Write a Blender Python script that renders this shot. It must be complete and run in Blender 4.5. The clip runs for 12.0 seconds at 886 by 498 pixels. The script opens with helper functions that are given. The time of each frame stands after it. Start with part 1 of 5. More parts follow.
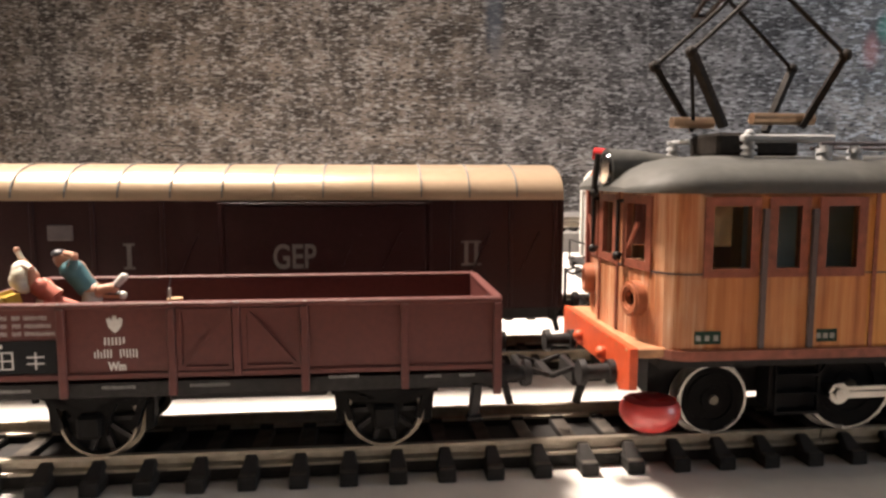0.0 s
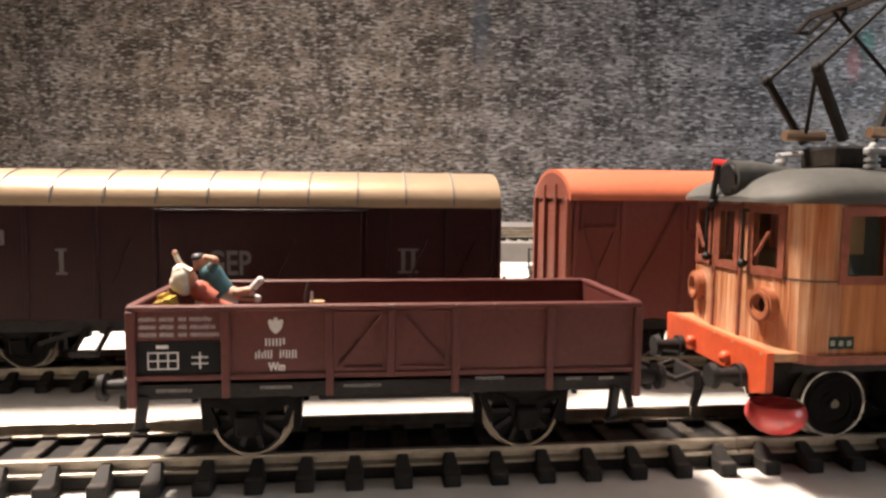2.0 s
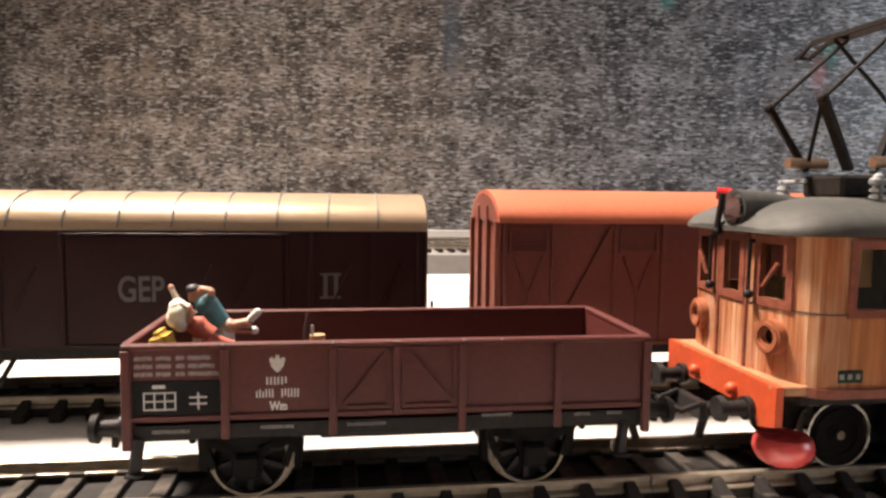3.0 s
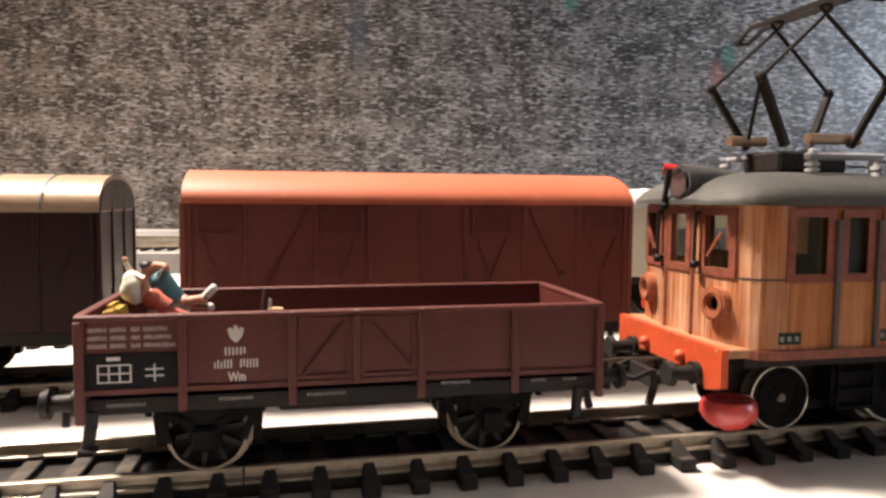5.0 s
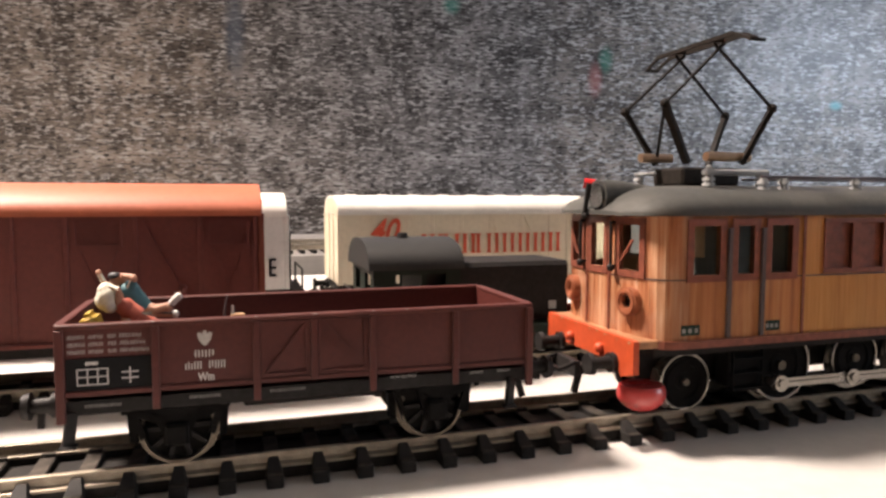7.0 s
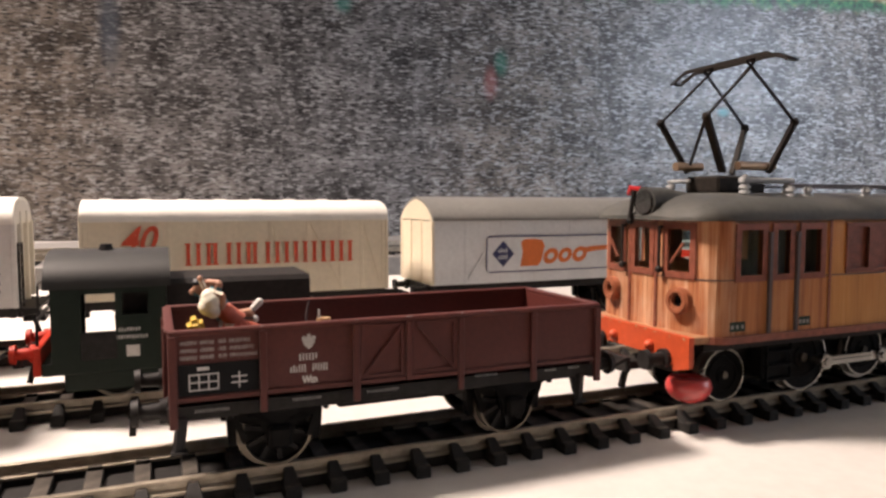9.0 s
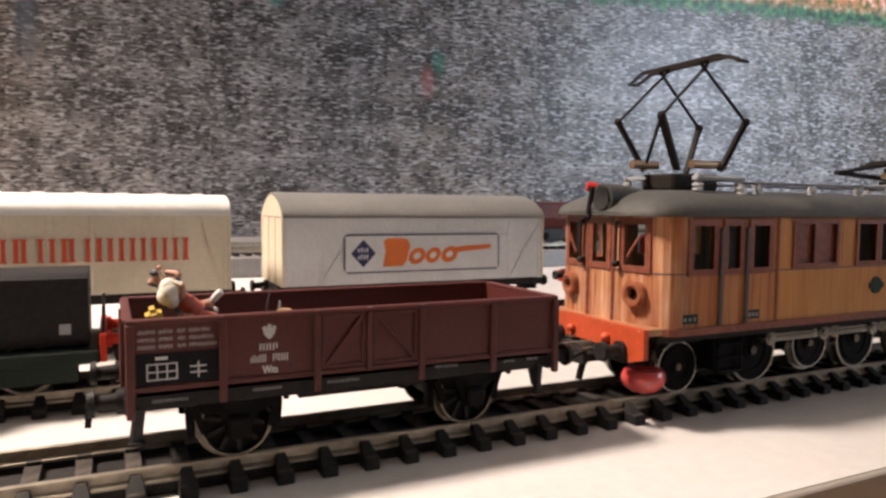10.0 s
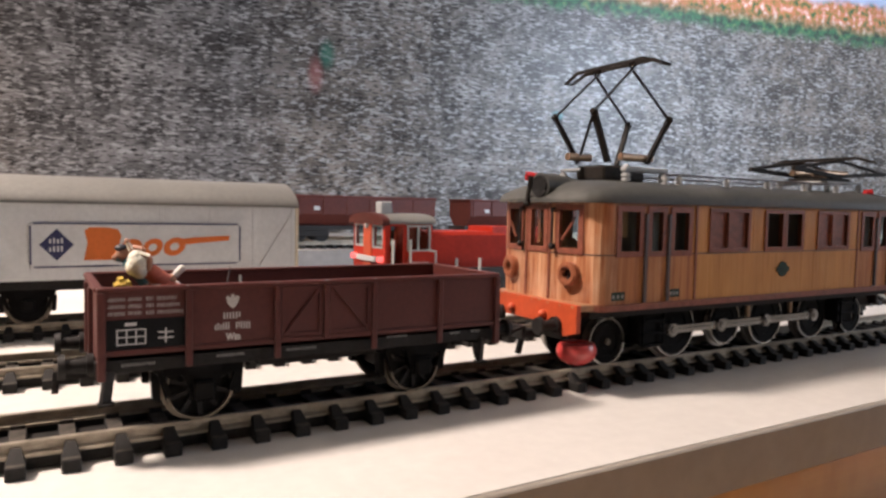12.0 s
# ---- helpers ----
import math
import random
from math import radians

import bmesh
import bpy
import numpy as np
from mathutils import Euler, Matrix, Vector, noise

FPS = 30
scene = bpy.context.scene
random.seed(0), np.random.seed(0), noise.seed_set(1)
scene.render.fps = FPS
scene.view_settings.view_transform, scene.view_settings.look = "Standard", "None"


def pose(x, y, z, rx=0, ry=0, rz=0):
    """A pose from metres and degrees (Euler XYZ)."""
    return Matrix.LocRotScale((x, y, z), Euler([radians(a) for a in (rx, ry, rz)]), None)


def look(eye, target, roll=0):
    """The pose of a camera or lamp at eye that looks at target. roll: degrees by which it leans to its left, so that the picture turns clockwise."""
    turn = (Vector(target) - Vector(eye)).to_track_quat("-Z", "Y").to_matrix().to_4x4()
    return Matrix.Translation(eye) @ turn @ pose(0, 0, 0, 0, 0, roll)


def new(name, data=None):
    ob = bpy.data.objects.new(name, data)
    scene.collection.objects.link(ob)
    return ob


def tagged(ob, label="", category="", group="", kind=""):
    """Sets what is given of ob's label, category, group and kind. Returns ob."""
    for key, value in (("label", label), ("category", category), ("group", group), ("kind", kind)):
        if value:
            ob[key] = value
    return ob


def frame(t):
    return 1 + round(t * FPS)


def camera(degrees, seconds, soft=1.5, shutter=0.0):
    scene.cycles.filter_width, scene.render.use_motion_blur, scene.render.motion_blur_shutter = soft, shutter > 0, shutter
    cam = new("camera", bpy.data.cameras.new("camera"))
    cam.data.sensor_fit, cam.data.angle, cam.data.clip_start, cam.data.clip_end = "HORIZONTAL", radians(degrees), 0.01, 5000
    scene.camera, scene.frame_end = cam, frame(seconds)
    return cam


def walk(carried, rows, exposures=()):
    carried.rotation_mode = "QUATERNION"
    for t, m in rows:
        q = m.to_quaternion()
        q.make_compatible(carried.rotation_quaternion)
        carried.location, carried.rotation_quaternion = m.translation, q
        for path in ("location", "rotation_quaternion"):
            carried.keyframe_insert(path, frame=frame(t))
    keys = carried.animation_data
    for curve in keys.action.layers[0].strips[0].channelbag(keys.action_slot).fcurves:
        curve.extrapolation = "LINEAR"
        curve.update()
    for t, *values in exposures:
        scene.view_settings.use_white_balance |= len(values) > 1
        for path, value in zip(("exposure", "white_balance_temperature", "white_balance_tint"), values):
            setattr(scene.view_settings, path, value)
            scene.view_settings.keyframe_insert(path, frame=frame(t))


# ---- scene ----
cam = camera(65.5, 12.0, soft=2.7)

# ---- camera path: seconds, x, y, z in millimetres, yaw, pitch, roll; the last column is the way of the front train ----
PATH = [
    (0.0, 56.0, -111.3, 40.8, -5.85, -5.86, -0.06, -0.0),
    (0.5, 57.2, -113.2, 40.4, -6.06, -5.80, -0.24, 8.8),
    (1.0, 56.8, -112.9, 41.1, -5.63, -5.57, -0.25, 18.2),
    (1.5, 66.4, -110.3, 40.7, -5.85, -5.27, -0.08, 26.0),
    (2.0, 68.7, -112.5, 40.5, -6.25, -5.07, -0.54, 35.3),
    (2.5, 73.5, -108.9, 41.3, -6.97, -4.85, -0.48, 42.9),
    (3.0, 81.1, -109.2, 44.4, -7.92, -4.64, -0.66, 51.2),
    (5.0, 136.8, -110.8, 39.5, -12.04, -4.24, -0.41, 108.2),
    (5.5, 155.0, -117.3, 42.1, -13.27, -4.32, -0.12, 125.8),
    (6.0, 179.1, -122.1, 41.2, -14.89, -4.14, 0.05, 144.4),
    (6.5, 195.1, -123.4, 41.8, -16.02, -4.13, -0.01, 163.4),
    (8.5, 244.7, -120.3, 41.7, -21.20, -4.01, 0.09, 241.3),
    (9.0, 260.0, -119.4, 42.3, -22.77, -3.87, -0.05, 261.4),
    (9.5, 276.3, -119.6, 41.5, -24.37, -3.74, -0.31, 279.5),
    (10.0, 298.4, -120.9, 40.7, -25.81, -3.70, -0.58, 300.1),
    (10.5, 317.2, -123.6, 37.7, -27.01, -3.56, -0.78, 318.7),
    (11.0, 335.5, -122.4, 38.3, -28.17, -3.58, -0.90, 338.6),
    (11.5, 350.3, -126.6, 38.3, -29.30, -3.57, -0.99, 357.5),
    (12.0, 370.2, -129.7, 37.0, -30.57, -3.45, -1.17, 378.0),
]
MM = 0.001
walk(cam, [(t, pose(x * MM, y * MM, z * MM, 90 + p, r, w)) for t, x, y, z, w, p, r, s in PATH],
     exposures=[(0.0, -0.38, 6500, 14), (3.0, -0.41, 6500, 15), (6.0, -0.32, 6450, 16), (9.0, -0.50, 6500, 18), (10.5, -0.37, 6450, 18), (12.0, -0.26, 6400, 17)])


def way(t):
    """Millimetres that the front train has gone at t seconds."""
    n = len(PATH)
    i = 0
    while i < n - 2 and t > PATH[i + 1][0]:
        i += 1
    def slope(k):
        a, b = max(k - 1, 0), min(k + 1, n - 1)
        return (PATH[b][7] - PATH[a][7]) / (PATH[b][0] - PATH[a][0])
    t0, t1, s0, s1 = PATH[i][0], PATH[i + 1][0], PATH[i][7], PATH[i + 1][7]
    h = t1 - t0
    u = (t - t0) / h
    return ((2 * u ** 3 - 3 * u ** 2 + 1) * s0 + (u ** 3 - 2 * u ** 2 + u) * h * slope(i)
            + (3 * u ** 2 - 2 * u ** 3) * s1 + (u ** 3 - u ** 2) * h * slope(i + 1))


# ---- light: a room with one warm ceiling lamp, a window, a work lamp and an added fill uplight ----
world = bpy.data.worlds.new("world")
scene.world = world
world.use_nodes = True
wn = world.node_tree.nodes
sky = wn.new("ShaderNodeTexSky")
sky.sky_type, sky.sun_disc = "NISHITA", False
sky.sun_elevation, sky.sun_rotation = radians(35), radians(120)
world.node_tree.links.new(sky.outputs[0], wn["Background"].inputs[0])
wn["Background"].inputs[1].default_value = 0.08


def area_lamp(name, eye, target, w, h, watts, colour):
    d = bpy.data.lights.new(name, "AREA")
    d.shape, d.size, d.size_y, d.energy, d.color = "RECTANGLE", w, h, watts, colour
    ob = new(name, d)
    ob.matrix_world = look(eye, target)
    return ob


LAMP_AT = (-0.24, 0.25, 0.90)
shaded = area_lamp("ceiling_lamp_light", LAMP_AT, (-0.16, 0.24, 0.0), 0.16, 0.16, 22.5, (1.0, 0.86, 0.72))
# Unseen fill, added to lift the shadows by bounce off the ceiling.
area_lamp("ceiling_lamp_uplight", (LAMP_AT[0] - 0.06, LAMP_AT[1], 1.01), (LAMP_AT[0] - 0.06, LAMP_AT[1], 1.5), 0.10, 0.10, 22.0, (1.0, 0.88, 0.76))
area_lamp("window_light", (2.90, -1.25, 0.78), (0.3, 0.2, 0.0), 1.0, 0.7, 20, (0.84, 0.92, 1.0))
work = area_lamp("work_lamp_light", (1.55, -0.85, 0.50), (1.13, 0.61, 0.04), 0.12, 0.12, 13.5, (0.70, 0.85, 1.0))
shaded.data.spread = radians(102)
work.data.spread = radians(61)

# ---- materials ----


def base_mat(name, rough=0.5, metal=0.0, spec=0.5):
    m = bpy.data.materials.new(name)
    m.use_nodes = True
    b = m.node_tree.nodes["Principled BSDF"]
    b.inputs["Roughness"].default_value = rough
    b.inputs["Metallic"].default_value = metal
    b.inputs["Specular IOR Level"].default_value = spec
    return m, m.node_tree.nodes, m.node_tree.links, b


def coords(n, l, scale=(1, 1, 1)):
    tc = n.new("ShaderNodeTexCoord")
    mp = n.new("ShaderNodeMapping")
    mp.inputs["Scale"].default_value = scale
    l.new(tc.outputs["Object"], mp.inputs["Vector"])
    return mp.outputs["Vector"]


def noise_tex(n, l, vec, scale, detail=3.0, rough=0.55):
    t = n.new("ShaderNodeTexNoise")
    t.inputs["Scale"].default_value, t.inputs["Detail"].default_value, t.inputs["Roughness"].default_value = scale, detail, rough
    l.new(vec, t.inputs["Vector"])
    return t.outputs["Fac"]


def ramp(n, l, fac, stops):
    r = n.new("ShaderNodeValToRGB")
    while len(r.color_ramp.elements) < len(stops):
        r.color_ramp.elements.new(0.5)
    for e, (p, c) in zip(r.color_ramp.elements, stops):
        e.position, e.color = p, (*c, 1)
    l.new(fac, r.inputs["Fac"])
    return r.outputs["Color"]


def mix(n, l, fac, a, b, kind="MIX"):
    m = n.new("ShaderNodeMix")
    m.data_type, m.blend_type = "RGBA", kind
    for sock, v in ((m.inputs[0], fac), (m.inputs[6], a), (m.inputs[7], b)):
        if isinstance(v, (int, float)):
            sock.default_value = v
        elif isinstance(v, tuple):
            sock.default_value = (*v, 1)
        else:
            l.new(v, sock)
    return m.outputs[2]


def bump(n, l, b, height, strength, dist):
    k = n.new("ShaderNodeBump")
    k.inputs["Strength"].default_value, k.inputs["Distance"].default_value = strength, dist
    l.new(height, k.inputs["Height"])
    l.new(k.outputs["Normal"], b.inputs["Normal"])


def paint(name, col, rough=0.5, metal=0.0, var=0.18, grain=900.0, spread=60.0, dirt=0.15, relief=0.15, dust=None, spec=0.5):
    """Plastic, paint or metal: fine grain, broad blotches, a little dust, fine relief."""
    m, n, l, b = base_mat(name, rough, metal, spec)
    v = coords(n, l)
    fine = noise_tex(n, l, v, grain, 4)
    broad = noise_tex(n, l, v, spread, 3)
    dark = tuple(c * (1 - var) for c in col)
    light = tuple(min(1, c * (1 + var)) for c in col)
    c1 = ramp(n, l, fine, [(0.3, dark), (0.7, light)])
    c2 = ramp(n, l, broad, [(0.35, tuple(1 - dirt for _ in range(3))), (0.65, (1, 1, 1))])
    c = mix(n, l, 1.0, c1, c2, "MULTIPLY")
    if dust:
        c = mix(n, l, ramp(n, l, broad, [(0.5, (0, 0, 0)), (0.75, (0.35, 0.35, 0.35))]), c, dust)
    l.new(c, b.inputs["Base Color"])
    rr = n.new("ShaderNodeMapRange")
    rr.inputs["To Min"].default_value, rr.inputs["To Max"].default_value = max(0.02, rough - 0.1), min(1, rough + 0.12)
    l.new(broad, rr.inputs["Value"])
    l.new(rr.outputs[0], b.inputs["Roughness"])
    bump(n, l, b, fine, relief, 0.0003)
    return m


def wood_mat(name, tones, along="z", fine=900.0, rough=0.38, depth=0.75, stained=0.55):
    m, n, l, b = base_mat(name, rough)
    sc = (1, 1, 0.05) if along == "z" else (0.05, 1, 1)
    v = coords(n, l, sc)
    streak = noise_tex(n, l, v, fine, 5, 0.6)
    wide = noise_tex(n, l, v, fine * 0.22, 3)
    blot = noise_tex(n, l, coords(n, l), 90, 3)
    c1 = ramp(n, l, streak, [(0.30, tones[0]), (0.45, tones[1]), (0.6, tones[2]), (0.75, tones[3])])
    c2 = ramp(n, l, wide, [(0.36, (0.40, 0.29, 0.24)), (0.58, (1.0, 1.0, 1.0))])
    c = mix(n, l, depth, c1, c2, "MULTIPLY")
    c = mix(n, l, ramp(n, l, blot, [(0.5, (0, 0, 0)), (0.8, (0.35, 0.35, 0.35))]), c, tones[3])
    stain = noise_tex(n, l, coords(n, l, (1, 1, 0.45)), 70, 3)
    c = mix(n, l, ramp(n, l, stain, [(0.50, (0, 0, 0)), (0.72, (stained, stained, stained))]), c, tuple(k * 0.9 for k in tones[0]))
    oi = n.new("ShaderNodeObjectInfo")
    c = mix(n, l, 1.0, c, ramp(n, l, oi.outputs["Random"], [(0.0, (0.955, 0.94, 0.93)), (1.0, (1.03, 1.03, 1.02))]), "MULTIPLY")
    l.new(c, b.inputs["Base Color"])
    bump(n, l, b, streak, 0.35, 0.0004)
    return m


def wall_paper():
    """Printed grey stonework, sheets joined side by side, with a painted garden border and sky above."""
    m, n, l, b = base_mat("printed_stone_paper", 0.37, 0.0, 0.09)
    tc = n.new("ShaderNodeTexCoord")
    sep = n.new("ShaderNodeSeparateXYZ")
    l.new(tc.outputs["Object"], sep.inputs[0])

    def wrapped(sock, lo, hi):
        w = n.new("ShaderNodeMath")
        w.operation = "WRAP"
        l.new(sock, w.inputs[0])
        w.inputs[1].default_value, w.inputs[2].default_value = hi, lo
        return w.outputs[0]
    cb = n.new("ShaderNodeCombineXYZ")
    l.new(wrapped(sep.outputs[0], 0.0, 0.42), cb.inputs[0])
    l.new(wrapped(sep.outputs[2], 0.0, 0.29), cb.inputs[2])
    def scaled(sc):
        mp = n.new("ShaderNodeMapping")
        mp.inputs["Scale"].default_value = sc
        l.new(cb.outputs[0], mp.inputs["Vector"])
        return mp.outputs["Vector"]
    def shifted(sc, by):
        mp = n.new("ShaderNodeMapping")
        mp.inputs["Scale"].default_value, mp.inputs["Location"].default_value = sc, (by, by, by)
        l.new(cb.outputs[0], mp.inputs["Vector"])
        return mp.outputs["Vector"]
    dark_dash = noise_tex(n, l, scaled((1, 1, 3.5)), 105, 2.0, 0.5)
    pale_dash = noise_tex(n, l, shifted((1, 1, 3.2), 3.7), 108, 2.4, 0.55)
    broad = noise_tex(n, l, scaled((1, 1, 1.15)), 24, 2.5)
    patch = noise_tex(n, l, scaled((1, 1, 1.0)), 7, 2)
    sheet = noise_tex(n, l, coords(n, l, (1, 1, 0.3)), 3.2, 1)
    stone = ramp(n, l, broad, [(0.36, (0.038, 0.0335, 0.0308)), (0.50, (0.084, 0.0758, 0.0705)), (0.64, (0.141, 0.1285, 0.120))])
    stone = mix(n, l, 1.0, stone, ramp(n, l, patch, [(0.35, (0.78, 0.78, 0.78)), (0.65, (1.18, 1.18, 1.18))]), "MULTIPLY")
    stone = mix(n, l, 1.0, stone, ramp(n, l, sheet, [(0.40, (1.09, 1.0, 0.89)), (0.60, (0.98, 1.0, 1.02))]), "MULTIPLY")
    stone = mix(n, l, ramp(n, l, pale_dash, [(0.51, (0, 0, 0)), (0.64, (0.85, 0.85, 0.85))]), stone, (0.240, 0.229, 0.220))
    stone = mix(n, l, ramp(n, l, dark_dash, [(0.37, (0.92, 0.92, 0.92)), (0.49, (0, 0, 0))]), stone, (0.012, 0.0105, 0.0098))
    # stray coloured print marks: place along the sheet, height, half width, half height, colour, strength
    for mx, mz, hx, hz, col, k in ((0.222, 0.255, 0.016, 0.075, (0.050, 0.060, 0.075), 0.60), (0.704, 0.226, 0.012, 0.022, (0.02, 0.11, 0.08), 0.55),
                                   (0.690, 0.200, 0.012, 0.028, (0.20, 0.07, 0.065), 0.55), (0.498, 0.292, 0.014, 0.014, (0.02, 0.13, 0.10), 0.55),
                                   (1.030, 0.170, 0.012, 0.008, (0.04, 0.20, 0.20), 0.50)):
        mp = n.new("ShaderNodeMapping")
        mp.vector_type = "TEXTURE"
        mp.inputs["Location"].default_value, mp.inputs["Scale"].default_value = (mx, 0, mz), (hx, 1, hz)
        l.new(tc.outputs["Object"], mp.inputs["Vector"])
        ln = n.new("ShaderNodeVectorMath")
        ln.operation = "LENGTH"
        l.new(mp.outputs["Vector"], ln.inputs[0])
        stone = mix(n, l, ramp(n, l, ln.outputs["Value"], [(0.35, (k, k, k)), (1.0, (0, 0, 0))]), stone, col)
    # border
    edge = noise_tex(n, l, coords(n, l), 30, 4)
    zz = n.new("ShaderNodeMath")
    zz.operation = "MULTIPLY_ADD"
    l.new(edge, zz.inputs[0])
    zz.inputs[1].default_value = 0.035
    l.new(sep.outputs[2], zz.inputs[2])
    mr = n.new("ShaderNodeMapRange")
    mr.inputs["From Min"].default_value, mr.inputs["From Max"].default_value = 0.32, 0.44
    l.new(zz.outputs[0], mr.inputs["Value"])
    spots = noise_tex(n, l, coords(n, l), 90, 5)
    bloom = ramp(n, l, spots, [(0.36, (0.03, 0.08, 0.03)), (0.44, (0.22, 0.14, 0.04)), (0.52, (0.42, 0.13, 0.06)), (0.60, (0.50, 0.26, 0.20)), (0.70, (0.60, 0.52, 0.44))])
    leaf = ramp(n, l, spots, [(0.40, (0.02, 0.030, 0.022)), (0.55, (0.025, 0.10, 0.045)), (0.66, (0.10, 0.14, 0.05)), (0.74, (0.30, 0.12, 0.06))])
    skyc = ramp(n, l, edge, [(0.3, (0.24, 0.30, 0.44)), (0.7, (0.38, 0.43, 0.54))])
    f1 = ramp(n, l, mr.outputs[0], [(0.10, (0, 0, 0)), (0.20, (1, 1, 1))])
    f2 = ramp(n, l, mr.outputs[0], [(0.26, (0, 0, 0)), (0.44, (1, 1, 1))])
    f3 = ramp(n, l, mr.outputs[0], [(0.62, (0, 0, 0)), (0.72, (1, 1, 1))])
    c = mix(n, l, f1, stone, leaf)
    c = mix(n, l, f2, c, bloom)
    c = mix(n, l, f3, c, skyc)
    l.new(c, b.inputs["Base Color"])
    bump(n, l, b, broad, 0.10, 0.002)
    return m


PAPER = wall_paper()
TABLE = paint("white_laminate", (0.575, 0.555, 0.525), 0.58, var=0.04, grain=300, spread=14, dirt=0.10, relief=0.03, spec=0.12)
EDGE = paint("grey_edge_band", (0.30, 0.27, 0.23), 0.5, var=0.08, grain=200, spread=30)
PINE = wood_mat("pine_wood", [(0.40, 0.19, 0.05), (0.52, 0.27, 0.08), (0.58, 0.33, 0.11), (0.64, 0.39, 0.15)], "x", 60, depth=0.35)
PLASTER = paint("room_plaster", (0.62, 0.57, 0.50), 0.9, var=0.05, grain=60, spread=3)
CEIL = paint("ceiling_white", (0.78, 0.76, 0.72), 0.9, var=0.03, grain=60, spread=3)
FLOOR = wood_mat("floor_boards", [(0.14, 0.07, 0.03), (0.2, 0.1, 0.045), (0.25, 0.13, 0.06), (0.3, 0.17, 0.08)], "x", 40)
SLEEPER = paint("black_plastic_sleeper", (0.021, 0.0195, 0.0185), 0.6, var=0.3, grain=700, dust=(0.060, 0.052, 0.044), spec=0.2)
DUSTY_LIT = paint("dusty_lit_sleeper_top", (0.070, 0.060, 0.050), 0.8, var=0.3, grain=600, spread=120, dirt=0.35, spec=0.2)
RAIL = paint("nickel_rail", (0.40, 0.35, 0.28), 0.44, 0.7, var=0.2, grain=500, spread=40, dirt=0.35)
BLACK = paint("black_plastic", (0.021, 0.019, 0.0185), 0.5, var=0.25, grain=900, spec=0.18)
WHEELBLK = paint("black_wheel", (0.0085, 0.0078, 0.0076), 0.6, var=0.2, spec=0.07)
TYRE = paint("steel_tyre", (0.15, 0.13, 0.105), 0.36, 0.9, var=0.15, grain=1200)
BRIGHT = paint("bright_steel", (0.42, 0.40, 0.37), 0.25, 0.9, var=0.1, grain=1200)
OXIDE = paint("oxide_brown_plastic", (0.094, 0.0205, 0.0160), 0.5, var=0.14, grain=1100, spread=90, dirt=0.12)
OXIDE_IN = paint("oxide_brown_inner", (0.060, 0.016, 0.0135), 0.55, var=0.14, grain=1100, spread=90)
WHITEPRINT = paint("white_print", (0.62, 0.60, 0.57), 0.6, var=0.12, grain=2500, dirt=0.2)
BLACKPRINT = paint("black_print", (0.010, 0.010, 0.011), 0.55, var=0.1, spec=0.15)

# ---- building helpers: all shapes are given in millimetres ----


def box(bm, x0, x1, y0, y1, z0, z1, bevel=0.0):
    g = bmesh.ops.create_cube(bm, size=1.0)["verts"]
    for v in g:
        v.co = Vector((x0 + (v.co.x + 0.5) * (x1 - x0), y0 + (v.co.y + 0.5) * (y1 - y0), z0 + (v.co.z + 0.5) * (z1 - z0)))
    if bevel:
        es = list({e for v in g for e in v.link_edges})
        bmesh.ops.bevel(bm, geom=es, offset=bevel, segments=1, affect="EDGES")
    return bm


def rod(bm, p, q, r0, r1=None, n=12):
    """A round bar from p to q."""
    p, q = Vector(p), Vector(q)
    r1 = r0 if r1 is None else r1
    m = Matrix.Translation((p + q) / 2) @ (q - p).to_track_quat("Z", "Y").to_matrix().to_4x4()
    bmesh.ops.create_cone(bm, cap_ends=True, segments=n, radius1=r0, radius2=r1, depth=(q - p).length, matrix=m)
    return bm


def bar(bm, p, q, w, h):
    """A square bar from p to q."""
    p, q = Vector(p), Vector(q)
    m = Matrix.Translation((p + q) / 2) @ (q - p).to_track_quat("Z", "Y").to_matrix().to_4x4() @ Matrix.Diagonal((w, h, (q - p).length, 1))
    bmesh.ops.create_cube(bm, size=1.0, matrix=m)
    return bm


def ball(bm, c, r, sx=1.0, sy=1.0, sz=1.0, n=12):
    bmesh.ops.create_uvsphere(bm, u_segments=n, v_segments=max(6, n // 2 + 2), radius=r, matrix=Matrix.Translation(c) @ Matrix.Diagonal((sx, sy, sz, 1)))
    return bm


def prism(bm, prof, x0, x1):
    """A closed outline of (y, z) points drawn along x."""
    a = [bm.verts.new((x0, y, z)) for y, z in prof]
    b = [bm.verts.new((x1, y, z)) for y, z in prof]
    k = len(prof)
    for i in range(k):
        j = (i + 1) % k
        bm.faces.new((a[i], a[j], b[j], b[i]))
    bm.faces.new(list(reversed(a)))
    bm.faces.new(b)
    return bm


def plate(bm, prof, y0, y1):
    """A closed outline of (x, z) points drawn along y."""
    a = [bm.verts.new((x, y0, z)) for x, z in prof]
    b = [bm.verts.new((x, y1, z)) for x, z in prof]
    k = len(prof)
    for i in range(k):
        j = (i + 1) % k
        bm.faces.new((a[i], a[j], b[j], b[i]))
    bm.faces.new(list(reversed(a)))
    bm.faces.new(b)
    return bm


